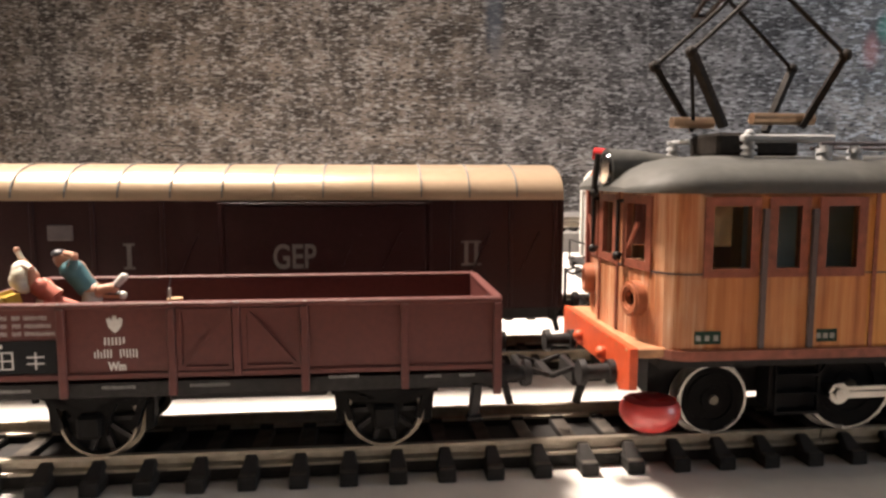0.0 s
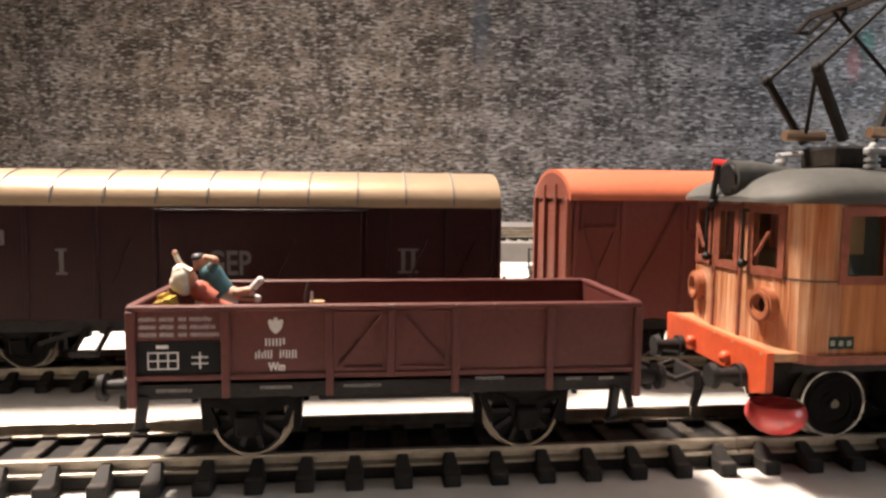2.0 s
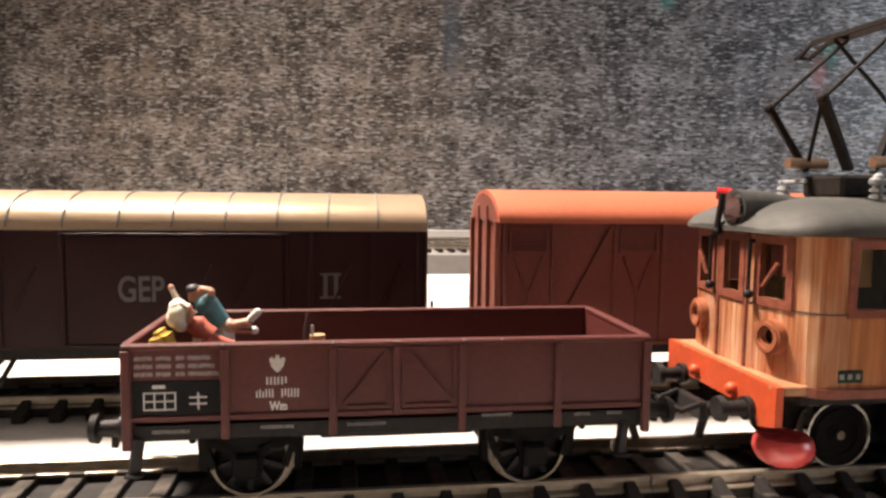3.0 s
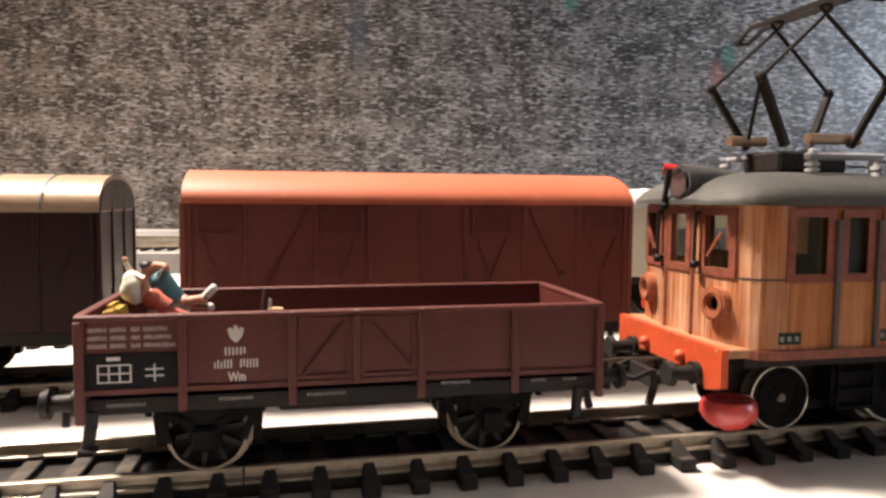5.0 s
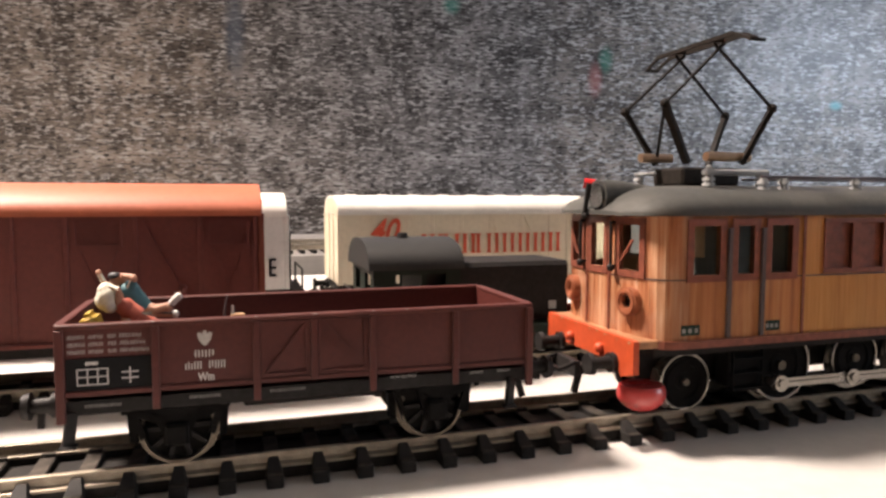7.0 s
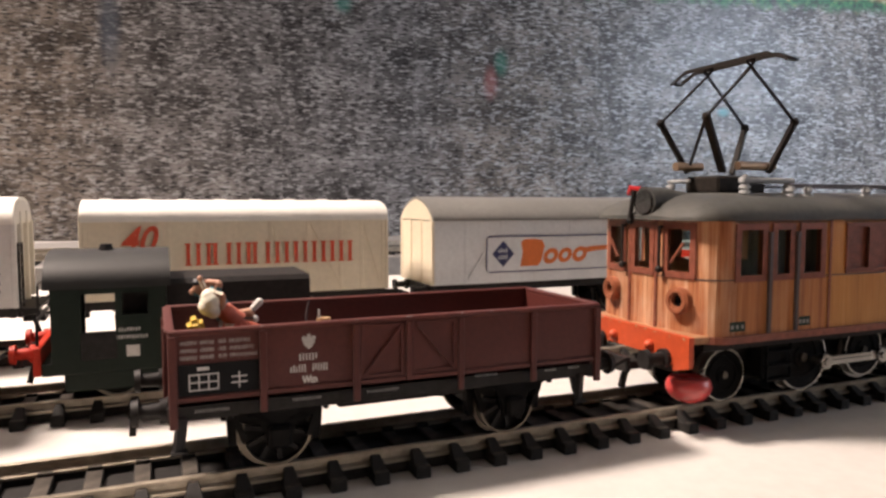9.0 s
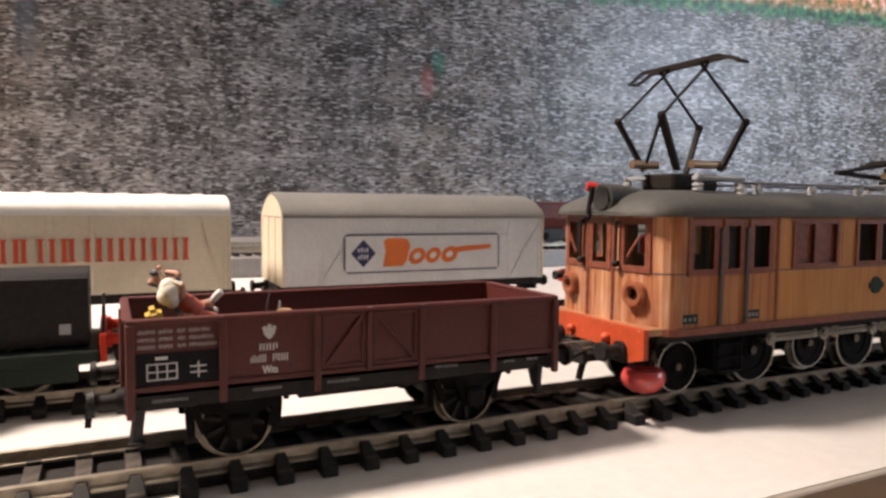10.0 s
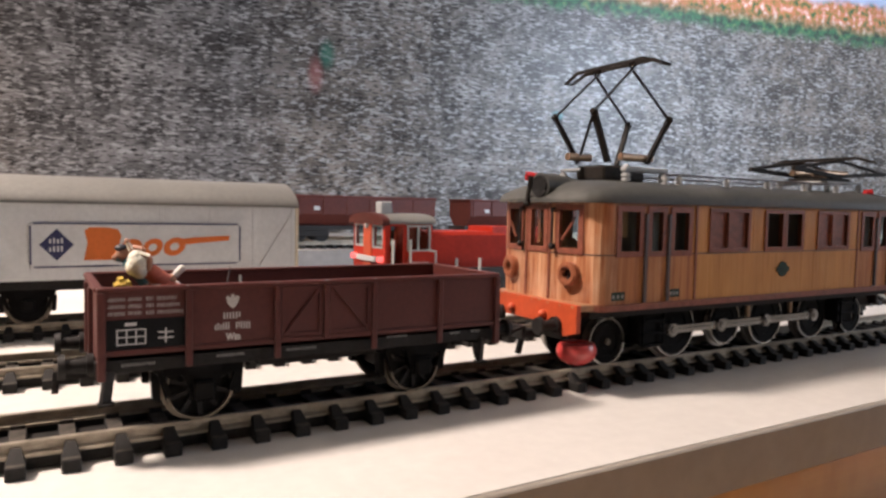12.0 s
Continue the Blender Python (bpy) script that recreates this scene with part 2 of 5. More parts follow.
def ring(bm, c, r0, r1, y0, y1, n=40):
    """A flat ring round the y axis."""
    vs = []
    for k in range(n):
        a = 2 * math.pi * k / n
        vs.append([bm.verts.new((c[0] + r * math.cos(a), y, c[1] + r * math.sin(a))) for r, y in ((r0, y0), (r1, y0), (r1, y1), (r0, y1))])
    for k in range(n):
        for i in range(4):
            bm.faces.new((vs[k][i], vs[k][(i + 1) % 4], vs[(k + 1) % n][(i + 1) % 4], vs[(k + 1) % n][i]))
    return bm


def mesh_of(name, bm, smooth=False, shift=(0, 0, 0)):
    bmesh.ops.recalc_face_normals(bm, faces=bm.faces)
    for v in bm.verts:
        v.co = (v.co - Vector(shift)) * MM
    for f in bm.faces:
        f.smooth = smooth
    me = bpy.data.meshes.new(name)
    bm.to_mesh(me)
    bm.free()
    if smooth:
        me.set_sharp_from_angle(angle=radians(35))
    return me


def nbm():
    return bmesh.new()


ORIGIN = {}


def thing(name, at, label, category, group="", kind=""):
    ob = new(name)
    ob.empty_display_size = 0.005
    ob.location = Vector(at) * MM
    ORIGIN[ob] = Vector(at)
    return tagged(ob, label, category, group, kind)


def part(name, bm, material, parent, label="", smooth=False, at=None):
    """One mesh under a thing or part. at: the part's own origin, in the shape's millimetres."""
    base = ORIGIN.get(parent, Vector((0, 0, 0)))
    org = base if at is None else Vector(at)
    ob = new(name, mesh_of(name, bm, smooth, org))
    ob.data.materials.append(material)
    ob.parent = parent
    ob.location = (org - base) * MM
    ORIGIN[ob] = org
    return tagged(ob, label)


def solid(name, bm, material, label, category, kind="", smooth=False, group=""):
    ob = new(name, mesh_of(name, bm, smooth))
    ob.data.materials.append(material)
    return tagged(ob, label, category, group, kind)


def words(text, size, material, parent, name, x, y, z, shear=0.0, label="", wide=1.0, bold=0.0):
    """Letters that stand on a side face that looks to -y; x, z: their lower left corner."""
    cu = bpy.data.curves.new(name, "FONT")
    cu.body, cu.size, cu.shear, cu.extrude = text, size, shear, 0.02
    cu.offset = bold
    tmp = bpy.data.objects.new("tmp", cu)
    scene.collection.objects.link(tmp)
    bpy.context.view_layer.update()
    me = bpy.data.meshes.new_from_object(tmp.evaluated_get(bpy.context.evaluated_depsgraph_get()))
    bpy.data.objects.remove(tmp)
    bm = nbm()
    bm.from_mesh(me)
    bpy.data.meshes.remove(me)
    for v in bm.verts:
        v.co = Vector((x + v.co.x * wide, y - v.co.z, z + v.co.y))
    return part(name, bm, material, parent, label)


def weld(bm):
    """Joins blocks that touch and drops the faces between them."""
    bmesh.ops.remove_doubles(bm, verts=bm.verts[:], dist=1e-3)
    bm.verts.index_update()
    seen = {}
    for f in bm.faces:
        seen.setdefault(frozenset(v.index for v in f.verts), []).append(f)
    bmesh.ops.delete(bm, geom=[f for fs in seen.values() if len(fs) > 1 for f in fs], context="FACES_ONLY")


def shell(bm, line, z0, z1, thick, holes):
    """Walls along an outline of (x, y) points, z0 to z1, with openings (u0, u1, z0, z1); u runs along the outline."""
    pts = [Vector(p) for p in line]
    us = [0.0]
    for a, b in zip(pts, pts[1:]):
        us.append(us[-1] + (b - a).length)
    turn = 1 if sum(a.x * b.y - b.x * a.y for a, b in zip(pts, pts[1:])) > 0 else -1

    def spot(u):
        u = max(0.0, min(us[-1], u))
        i = 0
        while i < len(us) - 2 and u > us[i + 1] - 1e-9:
            i += 1
        d = (pts[i + 1] - pts[i]).normalized()
        return pts[i] + d * (u - us[i]), Vector((d.y, -d.x)) * turn

    def normal(u):
        a, b = spot(u - 0.02)[1], spot(u + 0.02)[1]
        nn = (a + b).normalized()
        return nn / max(0.5, nn.dot(a))

    def place(u, d, z):
        p = spot(u)[0] + normal(u) * d
        return (p.x, p.y, z)

    def block(bm2, u0, u1, d0, d1, za, zb):
        cuts = [u0] + [k for k in us if u0 + 1e-6 < k < u1 - 1e-6] + [u1]
        for p, q in zip(cuts, cuts[1:]):
            vs = [bm2.verts.new(place(u, d, z)) for u in (p, q) for d in (d0, d1) for z in (za, zb)]
            for f in ((0, 1, 3, 2), (4, 6, 7, 5), (0, 4, 5, 1), (2, 3, 7, 6), (0, 2, 6, 4), (1, 5, 7, 3)):
                bm2.faces.new([vs[i] for i in f])
    cu = sorted({round(k, 4) for k in us} | {round(k, 4) for h in holes for k in h[:2]})
    cz = sorted({z0, z1} | {k for h in holes for k in h[2:4]})
    for a, b in zip(cu, cu[1:]):
        if b - a < 1e-4:
            continue
        run = None
        for c, d in zip(cz, cz[1:]):
            inside = any(h[0] - 1e-3 <= a and b <= h[1] + 1e-3 and h[2] - 1e-3 <= c and d <= h[3] + 1e-3 for h in holes)
            if inside:
                if run:
                    block(bm, a, b, -thick, 0.0, *run)
                run = None
            else:
                run = (run[0], d) if run else (c, d)
        if run:
            block(bm, a, b, -thick, 0.0, *run)
    weld(bm)
    return block, us


# ---- the table, the board behind it, the room ----
table = thing("table", (300, 300, -4.5), "white laminate layout table with a grey edge band", "table", kind="structure")
part("tabletop", box(nbm(), -1500, 2300, -48.5, 900, -15, -4.5), TABLE, table)
part("edge_band", box(nbm(), -1500, 2300, -50, -48.5, -14.6, -4.55, 0.3), EDGE, table, "grey edge band")
cab = thing("cabinet", (500, 0, -800), "pine wood cabinet below the layout table", "cabinet")
part("top_board", box(nbm(), -200, 1900, -44, 800, -34, -16.2, 0.5), PINE, cab)
part("front_board", box(nbm(), -200, 1900, -120, -100, -800, -64, 0.8), PINE, cab)
part("ledge", box(nbm(), -200, 1900, -130, -44, -64, -50, 0.8), PINE, cab)
part("back_board", box(nbm(), -200, 1900, -58, -44, -50, -34.2, 0.3), PINE, cab)

WALL_A, WALL_B = 851.0, -0.2133
wall_turn = math.atan(WALL_B)
wb = nbm()
box(wb, -1400, 2000, 0, 6, -790, 900)
wall_back = solid("wall_back", wb, PAPER, "grey printed stonework paper with a painted garden border above", "wall", "structure")
wall_back.matrix_world = Matrix.Translation((0, WALL_A * MM, 0)) @ Matrix.Rotation(wall_turn, 4, "Z")

solid("floor", box(nbm(), -2600, 3000, -2200, 1700, -830, -800), FLOOR, "brown wooden floor boards", "floor", "structure")
solid("ceiling", box(nbm(), -2600, 3000, -2200, 1700, 1500, 1530), CEIL, "white ceiling", "ceiling", "structure")
solid("wall_west", box(nbm(), -2640, -2600, -2200, 1700, -800, 1500), PLASTER, "beige plaster wall", "wall", "structure")
solid("wall_north", box(nbm(), -2600, 3000, 1700, 1740, -800, 1500), PLASTER, "beige plaster wall", "wall", "structure")
solid("wall_south", box(nbm(), -2600, 3000, -2240, -2200, -800, 1500), PLASTER, "beige plaster wall", "wall", "structure")
we = nbm()
box(we, 3000, 3040, -2200, -1800, -800, 1500)
box(we, 3000, 3040, -700, 1700, -800, 1500)
box(we, 3000, 3040, -1800, -700, -800, 150)
box(we, 3000, 3040, -1800, -700, 1150, 1500)
solid("wall_east", we, PLASTER, "beige plaster wall with a window opening", "wall", "structure")
wf = nbm()
for y in (-1800, -1262, -740):
    box(wf, 2995, 3045, y, y + 40, 150, 1150)
for z in (150, 1110):
    box(wf, 2996, 3044, -1760, -740, z, z + 40)
solid("window_1", wf, CEIL, "white window frame", "window", "structure")
cl = thing("ceiling_lamp", (LAMP_AT[0] * 1000, LAMP_AT[1] * 1000, 1500), "white pendant lamp with a shade, switched on", "lamp")
part("stem", rod(nbm(), (-240, 250, 1500), (-240, 250, 985), 8), BRIGHT, cl)
part("shade", rod(nbm(), (-240, 250, 990), (-240, 250, 912), 45, 120, 32), CEIL, cl, smooth=True)

LIGHTGREY = paint("light_grey_plastic", (0.42, 0.43, 0.43), 0.5, var=0.1, grain=900)
wl = thing("work_lamp", (1640, -900, -800), "cool white work lamp on a thin stand", "lamp")
part("foot", rod(nbm(), (1640, -900, -800), (1640, -900, -785), 120, 110, 28), BLACK, wl, smooth=True)
part("stand", rod(nbm(), (1640, -900, -786), (1640, -900, 535), 9, n=12), BLACK, wl, smooth=True)
part("shade", rod(nbm(), (1640, -900, 535), (1560, -862, 508), 30, 75, 28), LIGHTGREY, wl, smooth=True)

# ---- tracks ----
PITCH = 7.325


def sleeper_mesh():
    bm = nbm()
    box(bm, -1.35, 1.35, -13.2, 13.2, -4.5, -2.35, 0.18)
    for y in (-8.25, 8.25):
        box(bm, -1.1, 1.1, y - 1.9, y + 1.9, -2.4, -1.75)
        # tapered chair that grips the rail on its outer side
        o = 1 if y > 0 else -1
        lo = [bm.verts.new((sx, y + o * dy, -2.36)) for sx, dy in ((-1.25, 0.3), (1.25, 0.3), (1.25, 3.6), (-1.25, 3.6))]
        hi = [bm.verts.new((sx, y + o * dy, -0.72)) for sx, dy in ((-0.72, 0.3), (0.72, 0.3), (0.72, 1.15), (-0.72, 1.15))]
        bm.faces.new(lo)
        bm.faces.new(hi)
        for i in range(4):
            j = (i + 1) % 4
            bm.faces.new((lo[i], lo[j], hi[j], hi[i]))
    return mesh_of("sleeper", bm)


SLEEPER_MESH = sleeper_mesh()
SLEEPER_MESH.materials.append(SLEEPER)
SLEEPER_MESH.materials.append(DUSTY_LIT)
# Paler tops: dust plus lamplight on upward faces, put into the colour.
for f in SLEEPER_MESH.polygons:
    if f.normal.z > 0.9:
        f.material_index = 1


def rail_profile(y):
    return [(y - 1.3, -2.35), (y + 1.3, -2.35), (y + 1.3, -1.9), (y + 0.35, -1.6), (y + 0.35, -0.75), (y + 0.55, -0.6),
            (y + 0.55, -0.06), (y + 0.42, 0.0), (y - 0.42, 0.0), (y - 0.55, -0.06), (y - 0.55, -0.6), (y - 0.35, -0.75),
            (y - 0.35, -1.6), (y - 1.3, -1.9)]


def track(yc, x0, x1, s0, s1, label, phase=0.0):
    tr = thing("railway_track", ((x0 + x1) / 2, yc, -4.5), label, "track", "model railway tracks", "structure")
    for y in (-8.25, 8.25):
        cuts = [x0] + [k for k in range(-331, int(x1), 230) if k > x0 + 40] + [x1]
        for a, b in zip(cuts, cuts[1:]):
            part("rail", prism(nbm(), rail_profile(yc + y), a + 0.15, b - 0.15), RAIL, tr, "worn nickel-silver rail")
        part("web", box(nbm(), x0, x1, yc + y - 0.9, yc + y + 0.9, -4.3, -2.45), SLEEPER, tr)
    part("bed", box(nbm(), x0, x1, yc - 7.2, yc + 7.2, -4.46, -3.5), SLEEPER, tr, "dark strip between the rails")
    far = nbm()
    k = math.ceil((x0 + 2 - phase) / PITCH)
    while k * PITCH + phase < x1 - 2:
        x = k * PITCH + phase
        if s0 <= x <= s1:
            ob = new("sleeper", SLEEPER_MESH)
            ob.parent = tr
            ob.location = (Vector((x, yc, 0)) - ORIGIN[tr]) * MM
        else:
            box(far, x - 1.35, x + 1.35, yc - 13.2, yc + 13.2, -4.5, -2.35)
        k += 1
    ob = part("sleepers", far, SLEEPER, tr)
    ob["kind"] = "stuff"
    return tr


T2, T3 = 54.3, 116.0
track(0.0, -420, 1300, -90, 1150, "black plastic model railway track with dull nickel rails", 52.15)
track(T2, -420, 1300, -90, 700, "black plastic model railway track with dull nickel rails", 50.0)
track(T3, -420, 1300, 60, 700, "black plastic model railway track with dull nickel rails", 48.0)

# grey ledge with two more tracks in the distance
GREY = paint("grey_board", (0.20, 0.19, 0.18), 0.6, var=0.1, grain=200, spread=20)
solid("ledge", box(nbm(), -1300, 1700, 300, 560, -4.4, 7.5, 0.4), GREY, "grey board ledge that carries the rear tracks", "ledge", "structure")


def far_track(yc, z, x0, x1):
    tr = thing("railway_track", ((x0 + x1) / 2, yc, z), "grey model railway track on the rear ledge", "track", "model railway tracks", "structure")
    for y in (-8.25, 8.25):
        bm = nbm()
        prism(bm, [(a, b + z + 4.5) for a, b in rail_profile(yc + y)], x0, x1)
        part("rail", bm, RAIL, tr)
    bm = nbm()
    x = x0 + 3
    while x < x1:
        box(bm, x - 1.35, x + 1.35, yc - 13, yc + 13, z, z + 2.1)
        x += 7.4
    ob = part("sleepers", bm, SLEEPER, tr)
    ob["kind"] = "stuff"


far_track(325, 7.6, -900, 1600)
far_track(385, 7.6, -900, 1600)

# ---- wheels and running gear ----


def wheel(parent, x, y, r, z, spokes=0, out=-1, wide=2.4, label=""):
    """A wheel on its axle at (x, y, z); the face that shows looks to y's side out."""
    bm = nbm()
    ya, yb = y - wide / 2, y + wide / 2
    face = ya if out < 0 else yb
    rod(bm, (x, ya + 0.15, z), (x, yb - 0.15, z), r * 0.32, n=20)
    if not spokes:
        rod(bm, (x, face - out * 0.35, z), (x, face - out * 1.2, z), r * 0.96, n=40)
        ring(bm, (x, z), r * 0.60, r * 0.72, *sorted((face - out * 0.1, face - out * 0.5)))
    else:
        rod(bm, (x, y - out * 0.15, z), (x, y - out * 0.8, z), r * 0.95, n=36)
    w = part("wheel", bm, WHEELBLK, parent, label, smooth=True, at=(x, y, z))
    for k in range(spokes):
        a = math.pi * k / spokes * 2
        p = (x + r * 0.25 * math.cos(a), y, z + r * 0.25 * math.sin(a))
        q = (x + r * 0.94 * math.cos(a), y, z + r * 0.94 * math.sin(a))
        part("spoke", bar(nbm(), p, q, 0.75, 0.75), BLACK, w)
    ty = nbm()
    rim = 0.925 if spokes else 0.93
    ring(ty, (x, z), r * rim, r, ya, yb, 44)
    fl = yb if out < 0 else ya
    ring(ty, (x, z), r * rim, r + 0.7, min(fl, fl + 0.5 * out), max(fl, fl + 0.5 * out), 44)
    part("tyre", ty, BRIGHT if r > 5.65 else TYRE, w, "bright worn metal tyre", smooth=True)
    hub = nbm()
    rod(hub, (x, face, z), (x, face + out * 0.5, z), r * 0.13, n=16)
    part("hub", hub, TYRE, w, smooth=True)
    return w


def axle(parent, x, r=5.6, spokes=0, wide=2.4):
    """Two wheels on a bar; returns the wheels."""
    yc = ORIGIN[parent].y
    a = wheel(parent, x, yc - 8.0, r, r, spokes, -1, wide)
    b = wheel(parent, x, yc + 8.0, r, r, spokes, 1, wide)
    part("axle", rod(nbm(), (x, yc - 7, r), (x, yc + 7, r), 0.9), BLACK, parent)
    return [a, b]


def buffers(parent, x, d, yc, z, mat_in=None, off=10.0, reach=6.0):
    for s in (-1, 1):
        bm = nbm()
        rod(bm, (x, yc + s * off, z), (x + d * (reach - 1), yc + s * off, z), 1.35, 1.1, 14)
        rod(bm, (x, yc + s * off, z), (x + d * 1.0, yc + s * off, z), 1.9, 1.9, 14)
        rod(bm, (x + d * (reach - 1), yc + s * off, z), (x + d * reach, yc + s * off, z), 2.1, 1.9, 18)
        part("buffer", bm, mat_in or BLACK, parent, smooth=True)


def coupler(parent, x, d, yc, z=9.0, free=False):
    """A hook with its loop; a free end has the short hook alone."""
    bm = nbm()
    if free:
        box(bm, min(x, x + d * 4), max(x, x + d * 4), yc - 1.4, yc + 1.4, z - 1.0, z + 0.5, 0.2)
        bar(bm, (x + d * 4, yc, z - 0.2), (x + d * 5.2, yc, z - 0.4), 0.9, 1.4)
        bar(bm, (x + d * 5.2, yc, z + 0.1), (x + d * 5.4, yc, z - 3.4), 0.8, 1.0)
        part("coupler", bm, BLACK, parent)
        return
    box(bm, min(x, x + d * 6), max(x, x + d * 6), yc - 1.6, yc + 1.6, z - 1.2, z + 0.6, 0.2)
    box(bm, min(x + d * 5, x + d * 6.2), max(x + d * 5, x + d * 6.2), yc - 4.2, yc + 4.2, z - 1.0, z + 2.2, 0.2)
    bar(bm, (x + d * 6, yc - 4, z + 2), (x + d * 9.5, yc - 4, z + 0.8), 0.7, 0.7)
    bar(bm, (x + d * 6, yc + 4, z + 2), (x + d * 9.5, yc + 4, z + 0.8), 0.7, 0.7)
    bar(bm, (x + d * 9.5, yc - 4.3, z + 0.8), (x + d * 9.5, yc + 4.3, z + 0.8), 0.7, 0.7)
    bar(bm, (x + d * 3, yc, z - 1), (x + d * 4.2, yc, z - 5.2), 0.9, 1.2)
    part("coupler", bm, BLACK, parent)


def axle_guard(parent, x, yc, s, top, r=5.6, y=11.4):
    """W-iron, spring and axle box on one side of an axle."""
    yy = yc + s * y
    bm = nbm()
    plate(bm, [(x - 5.2, top), (x + 5.2, top), (x + 3.4, top - 1.6), (x + 2.2, r + 0.5), (x + 2.0, r - 1.6), (x - 2.0, r - 1.6), (x - 2.2, r + 0.5), (x - 3.4, top - 1.6)], yy - 0.4, yy + 0.4)
    plate(bm, [(x - 6.4, top), (x + 6.4, top), (x + 6.0, r + 2.6), (x + 4.6, r + 1.9), (x - 4.6, r + 1.9), (x - 6.0, r + 2.6)], yy - s * 1.6 - 0.4, yy - s * 1.6 + 0.4)
    for e in (-1, 1):
        plate(bm, [(x + e * 6.1, r - 2.2), (x + e * 7.3, r - 2.0), (x + e * 7.6, r + 2.6), (x + e * 6.3, r + 2.6)], yy - s * 4.4 - 1.0, yy - s * 4.4 + 1.0)
    box(bm, x - 1.7, x + 1.7, yy + (s * 0.9) - 0.9, yy + (s * 0.9) + 0.9, r - 1.5, r + 1.9, 0.4)
    for k in range(5):
        w = 7.6 - 1.3 * k
        zt = top - 0.4 - k * 0.40
        plate(bm, [(x - w, zt + 0.45), (x - w * 0.5, zt - 0.1), (x, zt - 0.35), (x + w * 0.5, zt - 0.1), (x + w, zt + 0.45), (x + w, zt + 0.85), (x + w * 0.5, zt + 0.3), (x, zt + 0.05), (x - w * 0.5, zt + 0.3), (x - w, zt + 0.85)], yy + s * 0.45 - 0.7, yy + s * 0.45 + 0.7)
    for e in (-1, 1):
        rod(bm, (x + e * 7.4, yy + s * 0.3, top + 0.6), (x + e * 7.4, yy + s * 0.3, top - 0.9), 0.5, n=8)
        bar(bm, (x + e * 6.8, yy - s * 2.2, top - 0.5), (x + e * 5.0, yy - s * 2.2, r - 1.0), 1.6, 1.0)
    part("axle_guard", bm, WHEELBLK, parent)


def bars_of_print(parent, name, x0, x1, y, z0, z1, chars, material, label="", gaps=()):
    """Illegible writing: uneven upright strokes in a row, with spaces where gaps says."""
    bm = nbm()
    rnd = random.Random(int(x0 * 37 + z0 * 91 + chars))
    step = (x1 - x0) / chars
    for k in range(chars):
        if k in gaps:
            continue
        a = x0 + k * step
        h = z1 - z0
        lo, hi = z0 + h * rnd.choice((0, 0, 0.18)), z1 - h * rnd.choice((0, 0, 0.25))
        box(bm, a, a + step * 0.25, y - 0.03, y, z0, hi)
        box(bm, a + step * 0.50, a + step * 0.74, y - 0.03, y, lo, z1)
    part(name, bm, material, parent, label)


# ---- the open wagon of the front train ----
WL, WY, WT, WB = 74.6, 13.5, 23.6, 13.0


SMALLPRINT = paint("small_print", (0.44, 0.42, 0.41), 0.6, var=0.2, grain=2500, dirt=0.25)
DIMPRINT = paint("dim_print", (0.32, 0.31, 0.30), 0.6, var=0.2, grain=2500, dirt=0.3)


